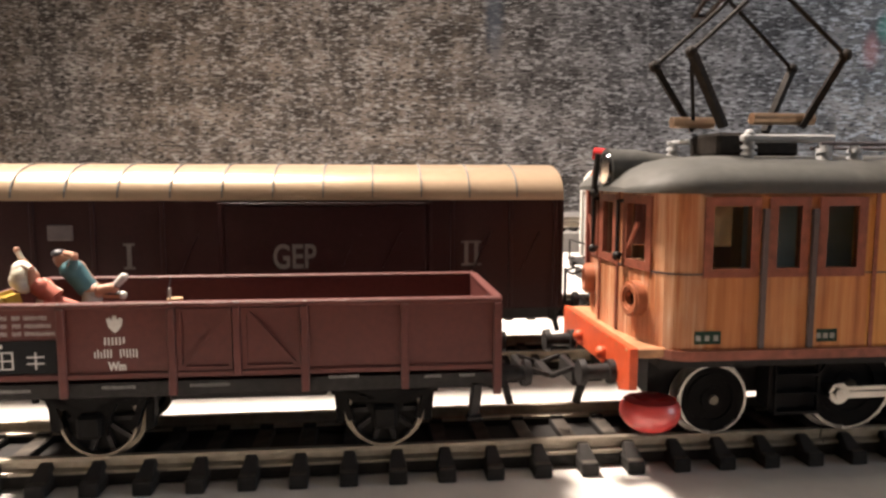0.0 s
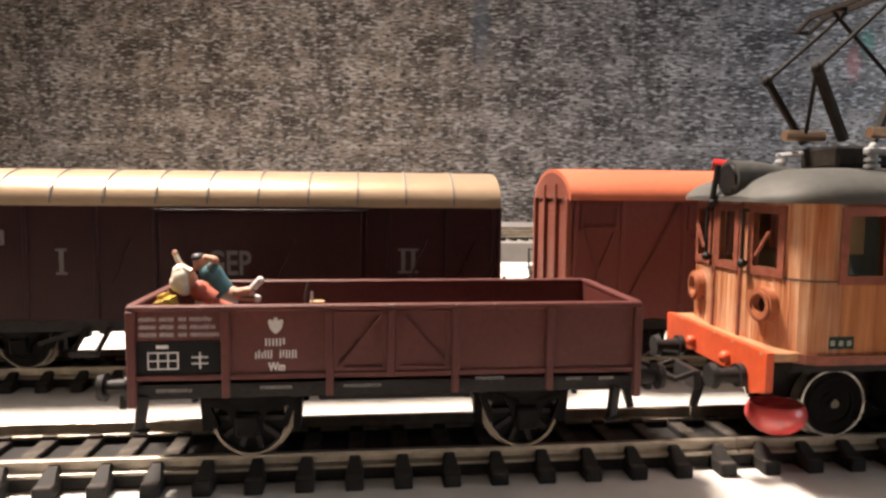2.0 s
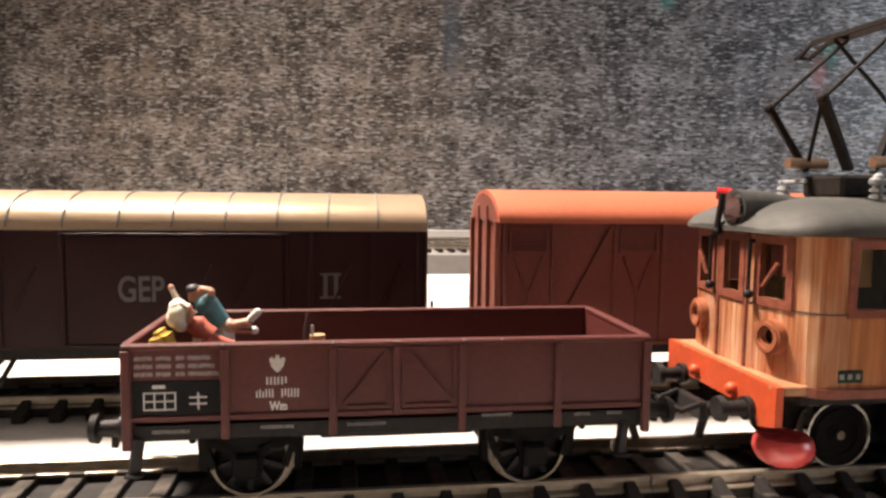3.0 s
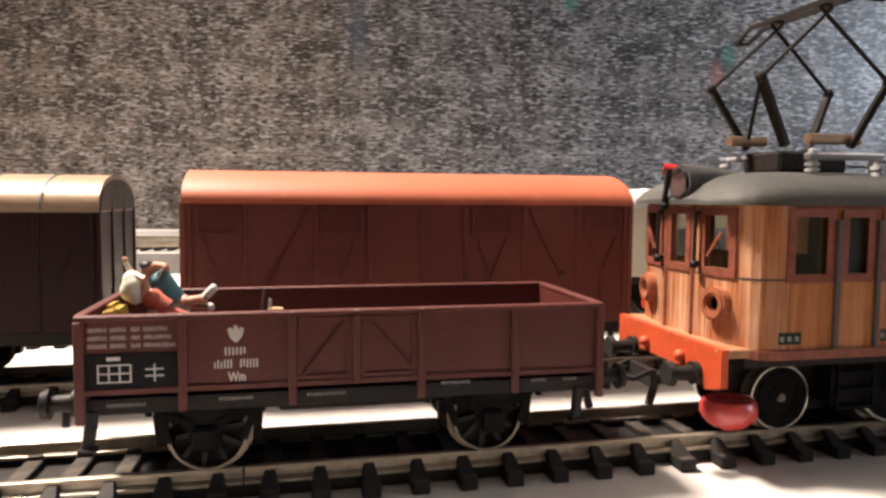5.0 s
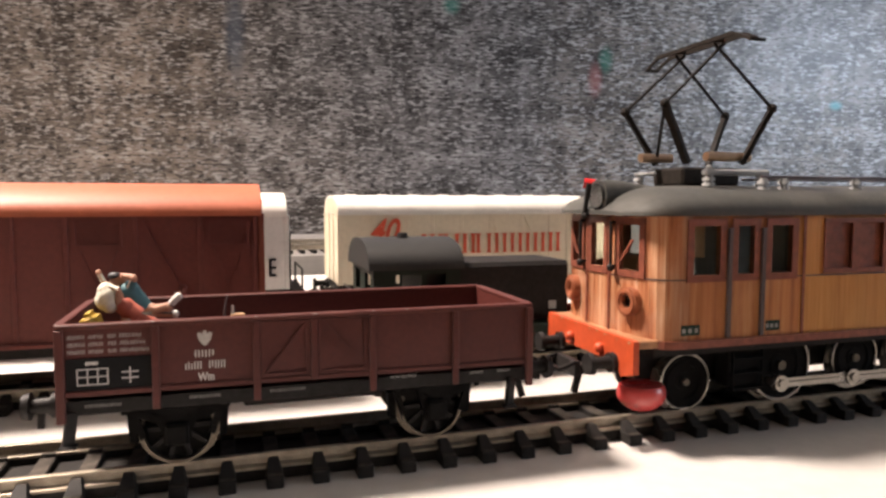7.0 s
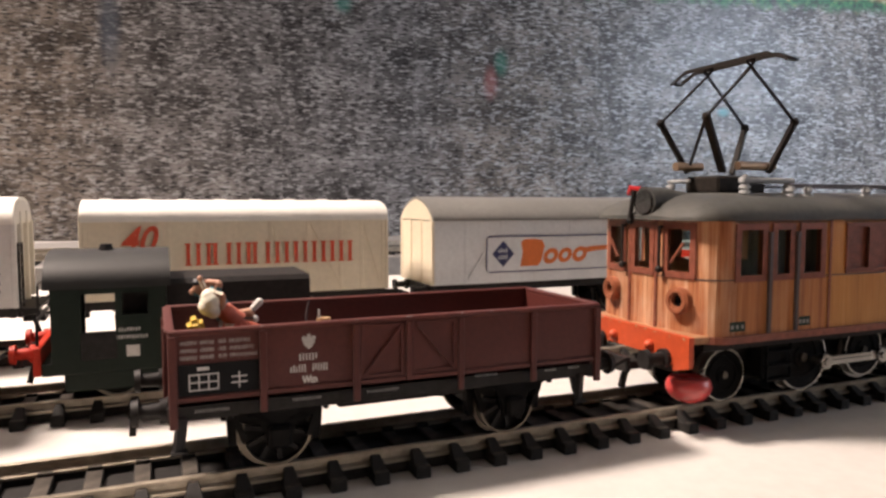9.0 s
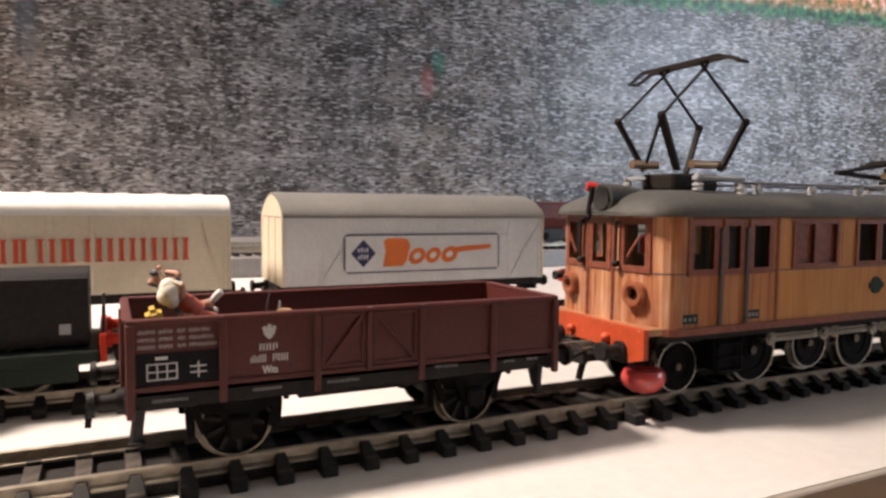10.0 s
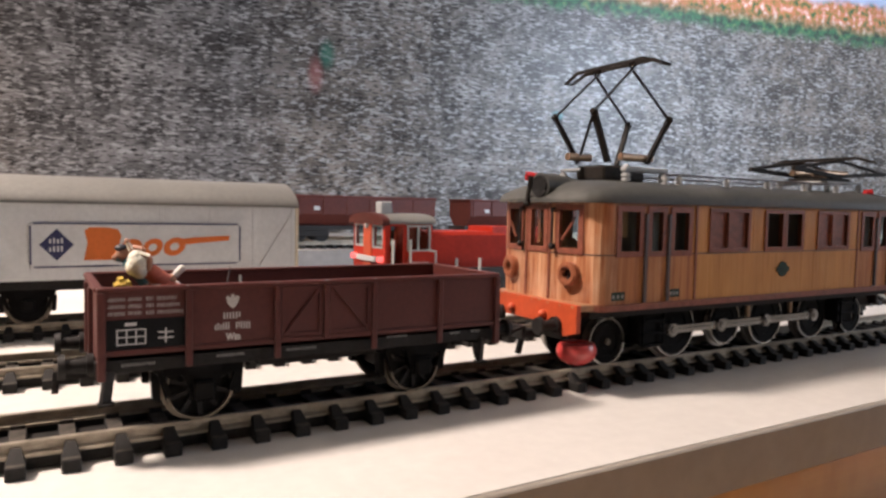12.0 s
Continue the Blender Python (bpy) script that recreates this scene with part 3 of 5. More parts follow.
def open_wagon():
    w = thing("open_wagon", (37.3, 0, 0), "oxide-brown low-sided open goods wagon with white and black lettering", "railway wagon")
    for s in (-1, 1):
        side = part("side_wall", box(nbm(), 0.6, WL - 0.6, *sorted((s * WY, s * (WY - 0.9))), WB, WT - 0.6, 0.1), OXIDE, w)
        part("top_rim", box(nbm(), 0, WL, *sorted((s * (WY + 0.45), s * (WY - 1.0))), WT - 0.7, WT + 0.1, 0.18), OXIDE, w)
        for x, zb in ((13.4, 10.4), (28.0, 10.4), (36.9, WB), (46.3, 10.4), (60.5, 10.4)):
            bm = nbm()
            box(bm, x - 0.55, x + 0.55, *sorted((s * (WY - 0.05), s * (WY + 0.65))), zb, WT - 0.65, 0.15)
            part("post", bm, OXIDE, side)
        for x in (0.55, WL - 0.55):
            part("corner_post", box(nbm(), x - 0.6, x + 0.6, *sorted((s * (WY - 0.3), s * (WY + 0.7))), 9.2, WT - 0.65, 0.15), OXIDE, side)
        part("bottom_rail", box(nbm(), 0.8, WL - 0.8, *sorted((s * (WY - 0.05), s * (WY + 0.35))), WB + 0.0, WB + 0.8, 0.1), OXIDE, side)
        for a, b, up in ((28.8, 36.1, 1), (37.7, 45.5, -1)):
            bm = nbm()
            y = s * (WY + 0.14)
            za, zb = (14.3, 22.4) if up > 0 else (22.4, 14.3)
            bar(bm, (a + 0.5, y, za), (b - 0.3, y, zb), 0.62, 0.5)
            box(bm, a, b, *sorted((s * WY, s * (WY + 0.3))), 22.1, 22.7)
            box(bm, a, b, *sorted((s * WY, s * (WY + 0.3))), 14.0, 14.5)
            box(bm, a - 0.1, a + 0.55, *sorted((s * WY, s * (WY + 0.32))), 14.0, 22.7)
            box(bm, b - 0.55, b + 0.1, *sorted((s * WY, s * (WY + 0.32))), 14.0, 22.7)
            part("door_frame", bm, OXIDE, side)
        part("solebar", box(nbm(), 1.2, WL - 1.2, *sorted((s * 12.6, s * 11.2)), 9.9, 12.9, 0.2), BLACK, w)
        for x in (16.0, 57.6):
            axle_guard(w, x, 0, s, 10.2)
        for x in (1.7, WL - 3.4):
            bm = nbm()
            bar(bm, (x, s * 12.6, 10.4), (x - 0.6, s * 12.9, 5.6), 0.9, 1.5)
            box(bm, x - 1.7, x + 0.7, *sorted((s * 14.0, s * 12.2)), 5.3, 5.8, 0.15)
            part("step", bm, BLACK, w)
    for x, d in ((0, -1), (WL, 1)):
        ew = part("end_wall", box(nbm(), *sorted((x, x - d * 0.9)), -WY + 0.9, WY - 0.9, WB - 1.4, WT - 0.6, 0.1), OXIDE, w)
        part("end_rim", box(nbm(), *sorted((x + d * 0.4, x - d * 1.0)), -WY + 1.0, WY - 1.0, WT - 0.68, WT + 0.08, 0.18), OXIDE, w)
        for y in (-4.6, 4.6):
            part("post", box(nbm(), *sorted((x - d * 0.05, x + d * 0.7)), y - 0.6, y + 0.6, 10.5, WT - 0.7, 0.15), OXIDE, ew)
        part("headstock", box(nbm(), *sorted((x + d * 0.3, x - d * 1.6)), -12.6, 12.6, 9.6, 12.2, 0.2), BLACK, w)
        buffers(w, x + d * 0.3, d, 0, 11.2, reach=4.9)
        coupler(w, x, d, 0, 8.2, free=d < 0)
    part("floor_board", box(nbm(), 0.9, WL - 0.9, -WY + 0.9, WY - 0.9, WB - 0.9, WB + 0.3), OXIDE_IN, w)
    bm = nbm()
    box(bm, 8, WL - 8, -6.5, 6.5, 9.6, 12.2)
    box(bm, 26, 49, -9, 9, 8.2, 9.8, 0.3)
    for x in (16.0, 57.6):
        box(bm, x - 4.4, x + 4.4, -6.4, 6.4, 3.6, 9.9, 0.3)
    part("underframe", bm, BLACK, w)
    wh = axle(w, 16.0, spokes=10) + axle(w, 57.6, spokes=10)
    # lettering
    y = -WY - 0.02
    part("black_panel", box(nbm(), 1.3, 12.8, -WY - 0.12, -WY + 0.02, 13.9, 18.6), BLACKPRINT, w, "black lettering panel")
    yp = -WY - 0.13
    bm = nbm()
    for z in (14.6, 15.75, 16.9):
        box(bm, 2.7, 6.9, yp - 0.03, yp, z, z + 0.2)
    for x in (2.7, 4.05, 5.4, 6.75):
        box(bm, x, x + 0.2, yp - 0.035, yp, 14.6, 17.1)
    for z in (15.3, 16.2):
        box(bm, 8.7, 11.0, yp - 0.03, yp, z, z + 0.22)
    box(bm, 9.75, 9.98, yp - 0.035, yp, 14.6, 17.0)
    box(bm, 3.9, 5.6, yp - 0.03, yp, 17.6, 18.1)
    part("white_marking", bm, WHITEPRINT, w, "white table and cross marks")
    for k, (a, b, c2) in enumerate(((1.6, 6.4, 12), (7.0, 11.6, 12))):
        for r in range(3):
            bars_of_print(w, "lettering", a, b + 0.5 * r * k, y, 21.45 - r * 1.1, 22.05 - r * 1.1, c2 + r * k, SMALLPRINT, gaps=(3,) if k else (6,))
    bm = nbm()
    ez = -0.55
    plate(bm, [(x, z + ez) for x, z in ((19.3, 21.9), (19.55, 20.9), (20.0, 20.3), (20.4, 20.0), (20.8, 20.3), (21.25, 20.9), (21.5, 21.9), (21.1, 22.2), (20.75, 21.8), (20.62, 22.5), (20.4, 22.3), (20.18, 22.5), (20.05, 21.8), (19.7, 22.2))], y - 0.03, y)
    part("emblem", bm, WHITEPRINT, w, "small white emblem")
    bars_of_print(w, "lettering", 18.9, 21.9, y, 17.75, 18.85, 3, WHITEPRINT)
    bars_of_print(w, "lettering", 17.5, 23.5, y, 15.95, 17.15, 7, WHITEPRINT, gaps=(3,))
    words("Wm", 1.7, WHITEPRINT, w, "lettering", 19.35, y, 14.15, wide=0.76, bold=0.07)
    for a, b, c2, z in ((3.5, 8.5, 9, 11.0), (18, 22.6, 9, 11.2), (30, 35.6, 8, 11.2), (49.5, 54, 7, 11.9), (63.5, 66, 4, 11.6), (68.6, 71, 4, 11.6)):
        bars_of_print(w, "lettering", a, b, -12.62, z, z + 0.5, c2, DIMPRINT)
    for x, wd in ((36.9, 1.1), (28.0, 0.5), (46.4, 0.6), (52.0, 0.4), (13.2, 0.5)):
        cb_ = nbm()
        ball(cb_, (x, -WY - 0.42, WT + 0.02), 0.2, wd / 0.4, 0.5, 0.35, 8)
        part("scuff", cb_, DIMPRINT, w, "pale scuff on the rim", smooth=True)
    return w, wh


WOOD = wood_mat("varnished_teak", [(0.44, 0.180, 0.046), (0.56, 0.258, 0.074), (0.61, 0.298, 0.096), (0.67, 0.38, 0.15)], "z", 1100, 0.36, 0.16, 0.22)
WOODEND = wood_mat("weathered_teak", [(0.20, 0.055, 0.026), (0.46, 0.175, 0.075), (0.62, 0.34, 0.19), (0.78, 0.60, 0.46)], "z", 640, 0.34, 0.45, 0.42)
WOODCAB = wood_mat("worn_teak", [(0.30, 0.096, 0.038), (0.47, 0.184, 0.066), (0.54, 0.240, 0.092), (0.64, 0.37, 0.20)], "z", 900, 0.36, 0.30, 0.34)
WOODFRAME = paint("mahogany_frame", (0.235, 0.072, 0.043), 0.45, var=0.28, grain=700, spread=120)
LEDGE = paint("worn_ledge", (0.42, 0.21, 0.105), 0.5, var=0.25, grain=500, spread=160, dirt=0.3)
PORTRIM = paint("port_rim_brown", (0.34, 0.115, 0.055), 0.42, var=0.2, grain=700, spread=150)
ROOFGREY = paint("dark_grey_roof", (0.070, 0.070, 0.064), 0.62, var=0.14, grain=700, spread=60, dust=(0.14, 0.13, 0.112), spec=0.35)
REDORANGE = paint("signal_orange", (0.52, 0.075, 0.022), 0.45, var=0.12, grain=700, spread=100, dirt=0.25)
REDGLOSS = paint("gloss_red", (0.60, 0.065, 0.060), 0.26, var=0.08, grain=900, spec=0.9)
LAMPGLASS = paint("dark_lamp_glass", (0.012, 0.012, 0.013), 0.12, var=0.1, dirt=0.0)
REDLAMP = paint("red_lamp", (0.60, 0.03, 0.03), 0.2, var=0.1)
COPPER = paint("copper_tube", (0.52, 0.36, 0.24), 0.34, 0.9, var=0.1)
PANTO = paint("blackened_brass", (0.022, 0.018, 0.015), 0.65, 0.0, var=0.3, grain=900, spec=0.15)
GREYRAIL = paint("grey_handrail", (0.098, 0.078, 0.080), 0.45, var=0.15)
GREENSIGN = paint("green_sign", (0.012, 0.034, 0.022), 0.5, var=0.3, spec=0.2)
INSIDE = paint("cab_interior", (0.24, 0.27, 0.25), 0.7, var=0.15, grain=300)
SEAT = paint("cab_seat", (0.42, 0.26, 0.13), 0.7, var=0.15, grain=300)


def glass_mat(name, tint, rough=0.04):
    m, n, l, b = base_mat(name, rough)
    b.inputs["Base Color"].default_value = (*tint, 1)
    b.inputs["Transmission Weight"].default_value = 1.0
    b.inputs["IOR"].default_value = 1.2
    return m


GLASS = glass_mat("window_glass", (0.84, 0.88, 0.86))


def arc_roof(half, z_eave, z_top, n=18, power=2.3, drop=0.0):
    """Outline of a rounded roof, from the near eave over the top to the far one."""
    out = []
    for k in range(n + 1):
        a = math.pi * k / n
        c, s = math.cos(a), math.sin(a)
        out.append((-half * math.copysign(abs(c) ** (2 / power), c), z_eave + (z_top - z_eave) * abs(s) ** (2 / power)))
    return out


def locomotive():
    w = thing("electric_locomotive", (165, 0, 0), "teak-panelled electric locomotive with grey roof and orange buffer beams", "locomotive")
    HW, X0, X1, Z0, Z1, CX, UX = 18.1, 95.4, 232.6, 16.0, 39.0, 164.0, 175.4
    def end(x, d):
        return [(x + d * 6.0, -HW), (x + d * 4.7, -HW + 0.2), (x + d * 3.6, -HW + 0.75), (x + d * 2.7, -HW + 1.65), (x + d * 2.0, -HW + 2.9), (x + d * 1.5, -13.9), (x + d * 0.1, -5.0), (x, -4.9)]
    left = end(X0, 1)
    right = end(X1, -1)
    line = [(UX, -HW)] + left + [(x, -y) for x, y in reversed(left)] + [(x, -y) for x, y in right] + [(x, y) for x, y in reversed(right)] + [(UX, -HW)]
    pts = [Vector(p) for p in line]
    us = [0.0]
    for a, b in zip(pts, pts[1:]):
        us.append(us[-1] + (b - a).length)
    total = us[-1]
    near = lambda x: UX - x if x <= UX else total - (x - UX)
    # far side runs from the front end to the rear one
    i_far = 1 + 2 * len(left) - 1
    u_far = us[i_far]
    farx = pts[i_far].x
    far = lambda x: u_far + (x - farx)
    side_win = [(104.1, 109.8), (113.7, 117.3), (121.3, 126.1)]
    all_win = [(a, b, 28.0, 36.9) for a, b in side_win] + [(2 * CX - b, 2 * CX - a, 28.0, 36.9) for a, b in side_win]
    mids = [(156.3, 162.8, 28.4, 37.2), (164.8, 171.3, 28.4, 37.2)]
    louv = [(134.6, 140.6, 28.4, 37.2), (142.4, 148.4, 28.4, 37.2), (179.6, 185.6, 28.4, 37.2), (187.4, 193.4, 28.4, 37.2)]
    holes = []
    wins = []
    for f in (near, far):
        for a, b, c, d in all_win + mids + louv:
            u = sorted((f(a), f(b)))
            wins.append((u[0], u[1], c, d, (a, b, c, d) in louv))
            holes.append((u[0], u[1], c, d))
    # end windows: door pane and two angled panes at each end
    um = (us[len(left)] + us[len(left) + 1]) / 2
    ends = [um]
    ends.append((us[i_far + len(left)] + us[i_far + len(left) + 1]) / 2)
    for u in ends:
        for a, b in ((-2.4, 2.4), (-12.9, -7.4), (7.4, 12.9)):
            wins.append((u + a, u + b, 28.4, 37.0, False))
            holes.append((u + a, u + b, 28.4, 37.0))
    bm = nbm()
    block, _ = shell(bm, line, Z0, Z1, 0.9, holes)
    body = part("body", bm, WOOD, w)
    body.data.materials.append(WOODEND)
    body.data.materials.append(WOODCAB)
    for f in body.data.polygons:
        x = f.center.x / MM + 165
        if x < 104 or x > 2 * CX - 104:
            f.material_index = 1
        elif x < 128 or x > 2 * CX - 128:
            f.material_index = 2
    # boards: below the waist all round, above it where no window frame stands
    def x_of(u):
        k = max(i for i in range(len(us) - 1) if us[i] <= u)
        return pts[k].lerp(pts[k + 1], (u - us[k]) / max(us[k + 1] - us[k], 1e-6)).x
    u = 0.05
    while u < total - 2.3:
        x = x_of(u + 1.1)
        tone = WOODEND if x < 104 or x > 2 * CX - 104 else WOODCAB if x < 128.8 or x > 2 * CX - 128.8 else WOOD
        gap = 0.13 if tone is WOODEND else 0.008
        wide = 1.52 if tone is WOODEND else 2.24
        pb = nbm()
        block(pb, u + gap, u + wide - gap / 2, -0.1, 0.07, 16.08, 27.02)
        part("plank", pb, tone, body)
        if not any(a - 1.4 < u + 2.2 and u < b + 1.4 for a, b, c, d in holes):
            pb = nbm()
            block(pb, u + gap, u + wide - gap / 2, -0.1, 0.07, 27.33, 38.9)
            part("plank", pb, tone, body)
        u += wide
    for u0, u1, c, d, slat in wins:
        fb = nbm()
        t = 0.9 if (slat or (c, d) == (28.4, 37.2)) else 1.3
        for a, b, p, q in ((u0 - t, u1 + t, c - t, c), (u0 - t, u1 + t, d, d + t), (u0 - t, u0, c, d), (u1, u1 + t, c, d)):
            block(fb, a, b, -0.5, 0.38, p, q)
        fr = part("window_frame", fb, WOODFRAME, body, "reddish-brown window frame")
        gb = nbm()
        if slat:
            z = c
            while z < d - 0.3:
                block(gb, u0, u1, -0.7, -0.35, z, z + 0.62)
                block(gb, u0, u1, -0.85, -0.43, z + 0.5, z + 1.0)
                z += 0.98
            part("louvre", gb, WOODFRAME, fr, "reddish-brown louvre")
        else:
            block(gb, u0, u1, -0.62, -0.5, c, d)
            g = part("pane", gb, GLASS, fr)
            g.visible_shadow = False
    # trims: corner posts of the doors, dark waist line, skirt
    tb = nbm()
    block(tb, 0, total - 0.01, -0.2, 0.14, 27.05, 27.3)
    part("waist_line", tb, GREYRAIL, body, "dark waist rail")
    tb = nbm()
    block(tb, 0, total - 0.01, -0.4, 0.5, 14.6, 16.05)
    part("skirt", tb, WOODFRAME, body, "brown bottom ledge")
    for f in (near, far):
        for x in (111.8, 119.3, 2 * CX - 111.8, 2 * CX - 119.3):
            sb = nbm()
            block(sb, f(x) - 0.38, f(x) + 0.38, 0.1, 0.75, 16.3, 36.5)
            part("handrail", sb, GREYRAIL, body, "dark grey door handrail")
        for x in (129.0, 2 * CX - 129.0):
            sb = nbm()
            block(sb, f(x) - 0.3, f(x) + 0.3, -0.1, 0.3, 16.05, 38.9)
            part("trim_strip", sb, WOODFRAME, body)
        for x, wd in ((103.9, 4.0), (122.2, 3.2)):
            sb = nbm()
            block(sb, f(x) - wd / 2, f(x) + wd / 2, -0.1, 0.14, 17.0, 18.9)
            sg = part("sign", sb, GREENSIGN, body, "small dark green sign with illegible marks")
            sb = nbm()
            for k in range(3):
                block(sb, f(x) - wd / 2 + 0.4 + k * wd / 3, f(x) - wd / 2 + 1.1 + k * wd / 3, 0.13, 0.17, 17.5, 18.3)
            part("marking", sb, DIMPRINT, sg)
    for s in (-1, 1):
        bm = nbm()
        rod(bm, (163.6, s * HW, 22.5), (163.6, s * (HW + 0.35), 22.5), 2.1, 2.0, 24)
        box(bm, 161.0, 166.2, *sorted((s * HW, s * (HW + 0.4))), 21.9, 23.1)
        part("badge", bm, GREENSIGN, body, "round dark green badge", smooth=True)
        for x, d in ((X0, 1), (X1, -1)):
            lean = radians(8.9)
            turn_to = Matrix.Translation((x + d * 0.95, s * 10.8, 22.6)) @ Matrix.Rotation(math.atan2(-d * math.cos(lean), -s * math.sin(lean)), 4, "Z")
            pb = nbm()
            ring(pb, (0, 0), 1.3, 2.75, -1.5, 0.6, 30)
            ring(pb, (0, 0), 1.75, 2.35, -1.8, -1.4, 30)
            bmesh.ops.transform(pb, matrix=turn_to, verts=pb.verts[:])
            pp = part("port_lamp", pb, PORTRIM, body, "round reddish-brown lamp rim", smooth=True)
            pb = nbm()
            rod(pb, (0, -0.5, 0), (0, -0.1, 0), 1.35, 1.35, 22)
            bmesh.ops.transform(pb, matrix=turn_to, verts=pb.verts[:])
            part("lens", pb, LAMPGLASS, pp, "dark lamp opening", smooth=True)
    for x, d in ((X0, 1), (X1, -1)):
        db = nbm()
        for y in (-4.3, 4.3):
            box(db, *sorted((x - d * 0.3, x + d * 0.1)), y - 0.35, y + 0.35, 16.1, 38.7)
        part("door_post", db, WOODFRAME, body)
        for y in (-6.0, 6.0):
            hb = nbm()
            rod(hb, (x - d * 0.9, y, 37.5), (x - d * 0.9, y, 28.8), 0.32, n=8)
            ball(hb, (x - d * 0.9, y, 28.6), 0.8, n=8)
            rod(hb, (x + d * 0.3, y, 28.8), (x - d * 0.9, y, 28.8), 0.3, n=8)
            rod(hb, (x + d * 0.3, y, 37.3), (x - d * 0.9, y, 37.3), 0.3, n=8)
            part("grab_rail", hb, BLACK, body, smooth=True)
        for y in (-10.2, 10.2):
            wbm = nbm()
            s = math.copysign(1.6, y)
            bar(wbm, (x - d * 0.1, y - s, 30.2), (x + d * 0.2, y + s, 34.2), 0.5, 0.4)
            part("wiper", wbm, WOODFRAME, body, "reddish wiper")
    # interior
    ib = nbm()
    box(ib, 100, 228, -16.5, 16.5, 16.2, 17.0)
    for x in (129.6, 197.8):
        box(ib, x, x + 1, -16.4, 16.4, 17, 38.8)
    part("interior", ib, INSIDE, w, "grey-green cab interior")
    ib = nbm()
    box(ib, 105, 109, 1, 9, 17, 30, 0.5)
    part("seat", ib, SEAT, w, "tan cab seat")
    for x in (103.4, 221.2):
        part("sun_blind", box(nbm(), x, x + 4.6, -16.4, -16.0, 31.0, 38.0, 0.1), SEAT, w, "tan blind behind the cab window")
    for x in (111.5, 197.5):
        part("locker", box(nbm(), x, x + 17, -14.2, -12.6, 17.0, 37.0, 0.2), INSIDE, w)
    # roof: rounded all round
    bm = nbm()
    rings = []
    for x, sh, tz in ((93.6, 0.62, 39.6), (94.6, 0.80, 40.9), (96.3, 0.915, 42.2), (99.2, 0.985, 43.4), (103, 1.0, 44.1), (110, 1.0, 44.5), (164, 1.0, 44.7)):
        rings.append((x, sh, tz))
    rings = rings + [(2 * CX - x, s_, t_) for x, s_, t_ in reversed(rings[:-1])]
    loops = []
    for x, sh, tz in rings:
        pr = arc_roof(18.9 * sh, 39.0, tz, 20, 2.5)
        loops.append([bm.verts.new((x, y, z)) for y, z in pr] + [bm.verts.new((x, pr[-1][0], 38.7)), bm.verts.new((x, pr[0][0], 38.7))])
    for a, b in zip(loops, loops[1:]):
        for i in range(len(a)):
            k = (i + 1) % len(a)
            bm.faces.new((a[i], a[k], b[k], b[i]))
    bm.faces.new(loops[0])
    bm.faces.new(list(reversed(loops[-1])))
    roof = part("roof", bm, ROOFGREY, w, "dark grey weathered roof", smooth=True)
    for x, d in ((X0, 1), (X1, -1)):
        hb = nbm()
        rod(hb, (x - d * 1.6, -d * 2.0, 42.4), (x + d * 3.0, -d * 1.8, 42.5), 3.2, 3.0, 26)
        rod(hb, (x + d * 3.0, -d * 1.8, 42.5), (x + d * 13, -d * 1.4, 42.6), 3.0, 1.4, 26)
        hl = part("headlamp", hb, ROOFGREY, roof, "grey headlamp housing", smooth=True)
        hb = nbm()
        rod(hb, (x - d * 1.55, -d * 2.0, 42.4), (x - d * 2.0, -d * 2.0, 42.4), 2.75, 2.5, 24)
        part("lens", hb, LAMPGLASS, hl, "dark lamp glass", smooth=True)
        hb = nbm()
        rod(hb, (x - d * 2.2, d * 2.6, 45.0), (x - d * 0.2, d * 1.6, 44.6), 1.05, 1.15, 14)
        part("tail_lamp", hb, REDLAMP, hl, "small red lamp", smooth=True)
        hb = nbm()
        rod(hb, (x - d * 2.0, d * 0.9, 44.9), (x - d * 2.3, d * 1.9, 38.8), 0.5, n=8)
        ball(hb, (x - d * 2.2, 1.9, 38.4), 0.8, n=8)
        part("cable", hb, BLACK, hl, smooth=True)
    # roof gear
    def insulator(x, y, z=44.2, h=3.4):
        b = nbm()
        for k in range(3):
            rod(b, (x, y, z + k * h / 3), (x, y, z + (k + 0.55) * h / 3), 1.15, 1.0, 14)
        rod(b, (x, y, z), (x, y, z + h), 0.65, n=10)
        part("insulator", b, LIGHTGREY, roof, "light grey insulator", smooth=True)
    for c in (117.9, 208.5):
        for x in (c - 8.5, c + 8.5):
            for y in ((8.0,) if c < 150 else (-8.0, 8.0)):
                insulator(x, y, 43.6, 3.2)
        fb = nbm()
        for y in ((8.0,) if c < 150 else (-8.0, 8.0)):
            box(fb, c - 9.5, c + 9.5, y - 0.35, y + 0.35, 46.8, 47.4, 0.1)
        for x in (c - 8.5, c + 8.5):
            box(fb, x - 0.35, x + 0.35, 2.0 if c < 150 else -8.4, 8.4, 46.9, 47.5, 0.1)
        part("pantograph_base", fb, LIGHTGREY, roof, "light grey pantograph base frame")
    rb = nbm()
    for y, xa in ((-11.8, 124), (4.0, 133)):
        rod(rb, (xa, y, 46.1), (200, y, 46.1), 0.3, n=8)
    part("roof_cable", rb, GREYRAIL, roof, smooth=True)
    for x in (124.6, 129.6, 148, 165, 182, 198):
        insulator(x, -11.8, 42.5, 3.4)
    box_b = nbm()
    box(box_b, 112.6, 127.6, -10.4, -8.6, 46.4, 47.6, 0.3)
    for x in (113.8, 126.2):
        for k in range(3):
            rod(box_b, (x, -9.5, 43.4 + k * 1.0), (x, -9.5, 43.95 + k * 1.0), 1.25, 1.1, 14)
        rod(box_b, (x, -9.5, 43.0), (x, -9.5, 46.6), 0.8, n=12)
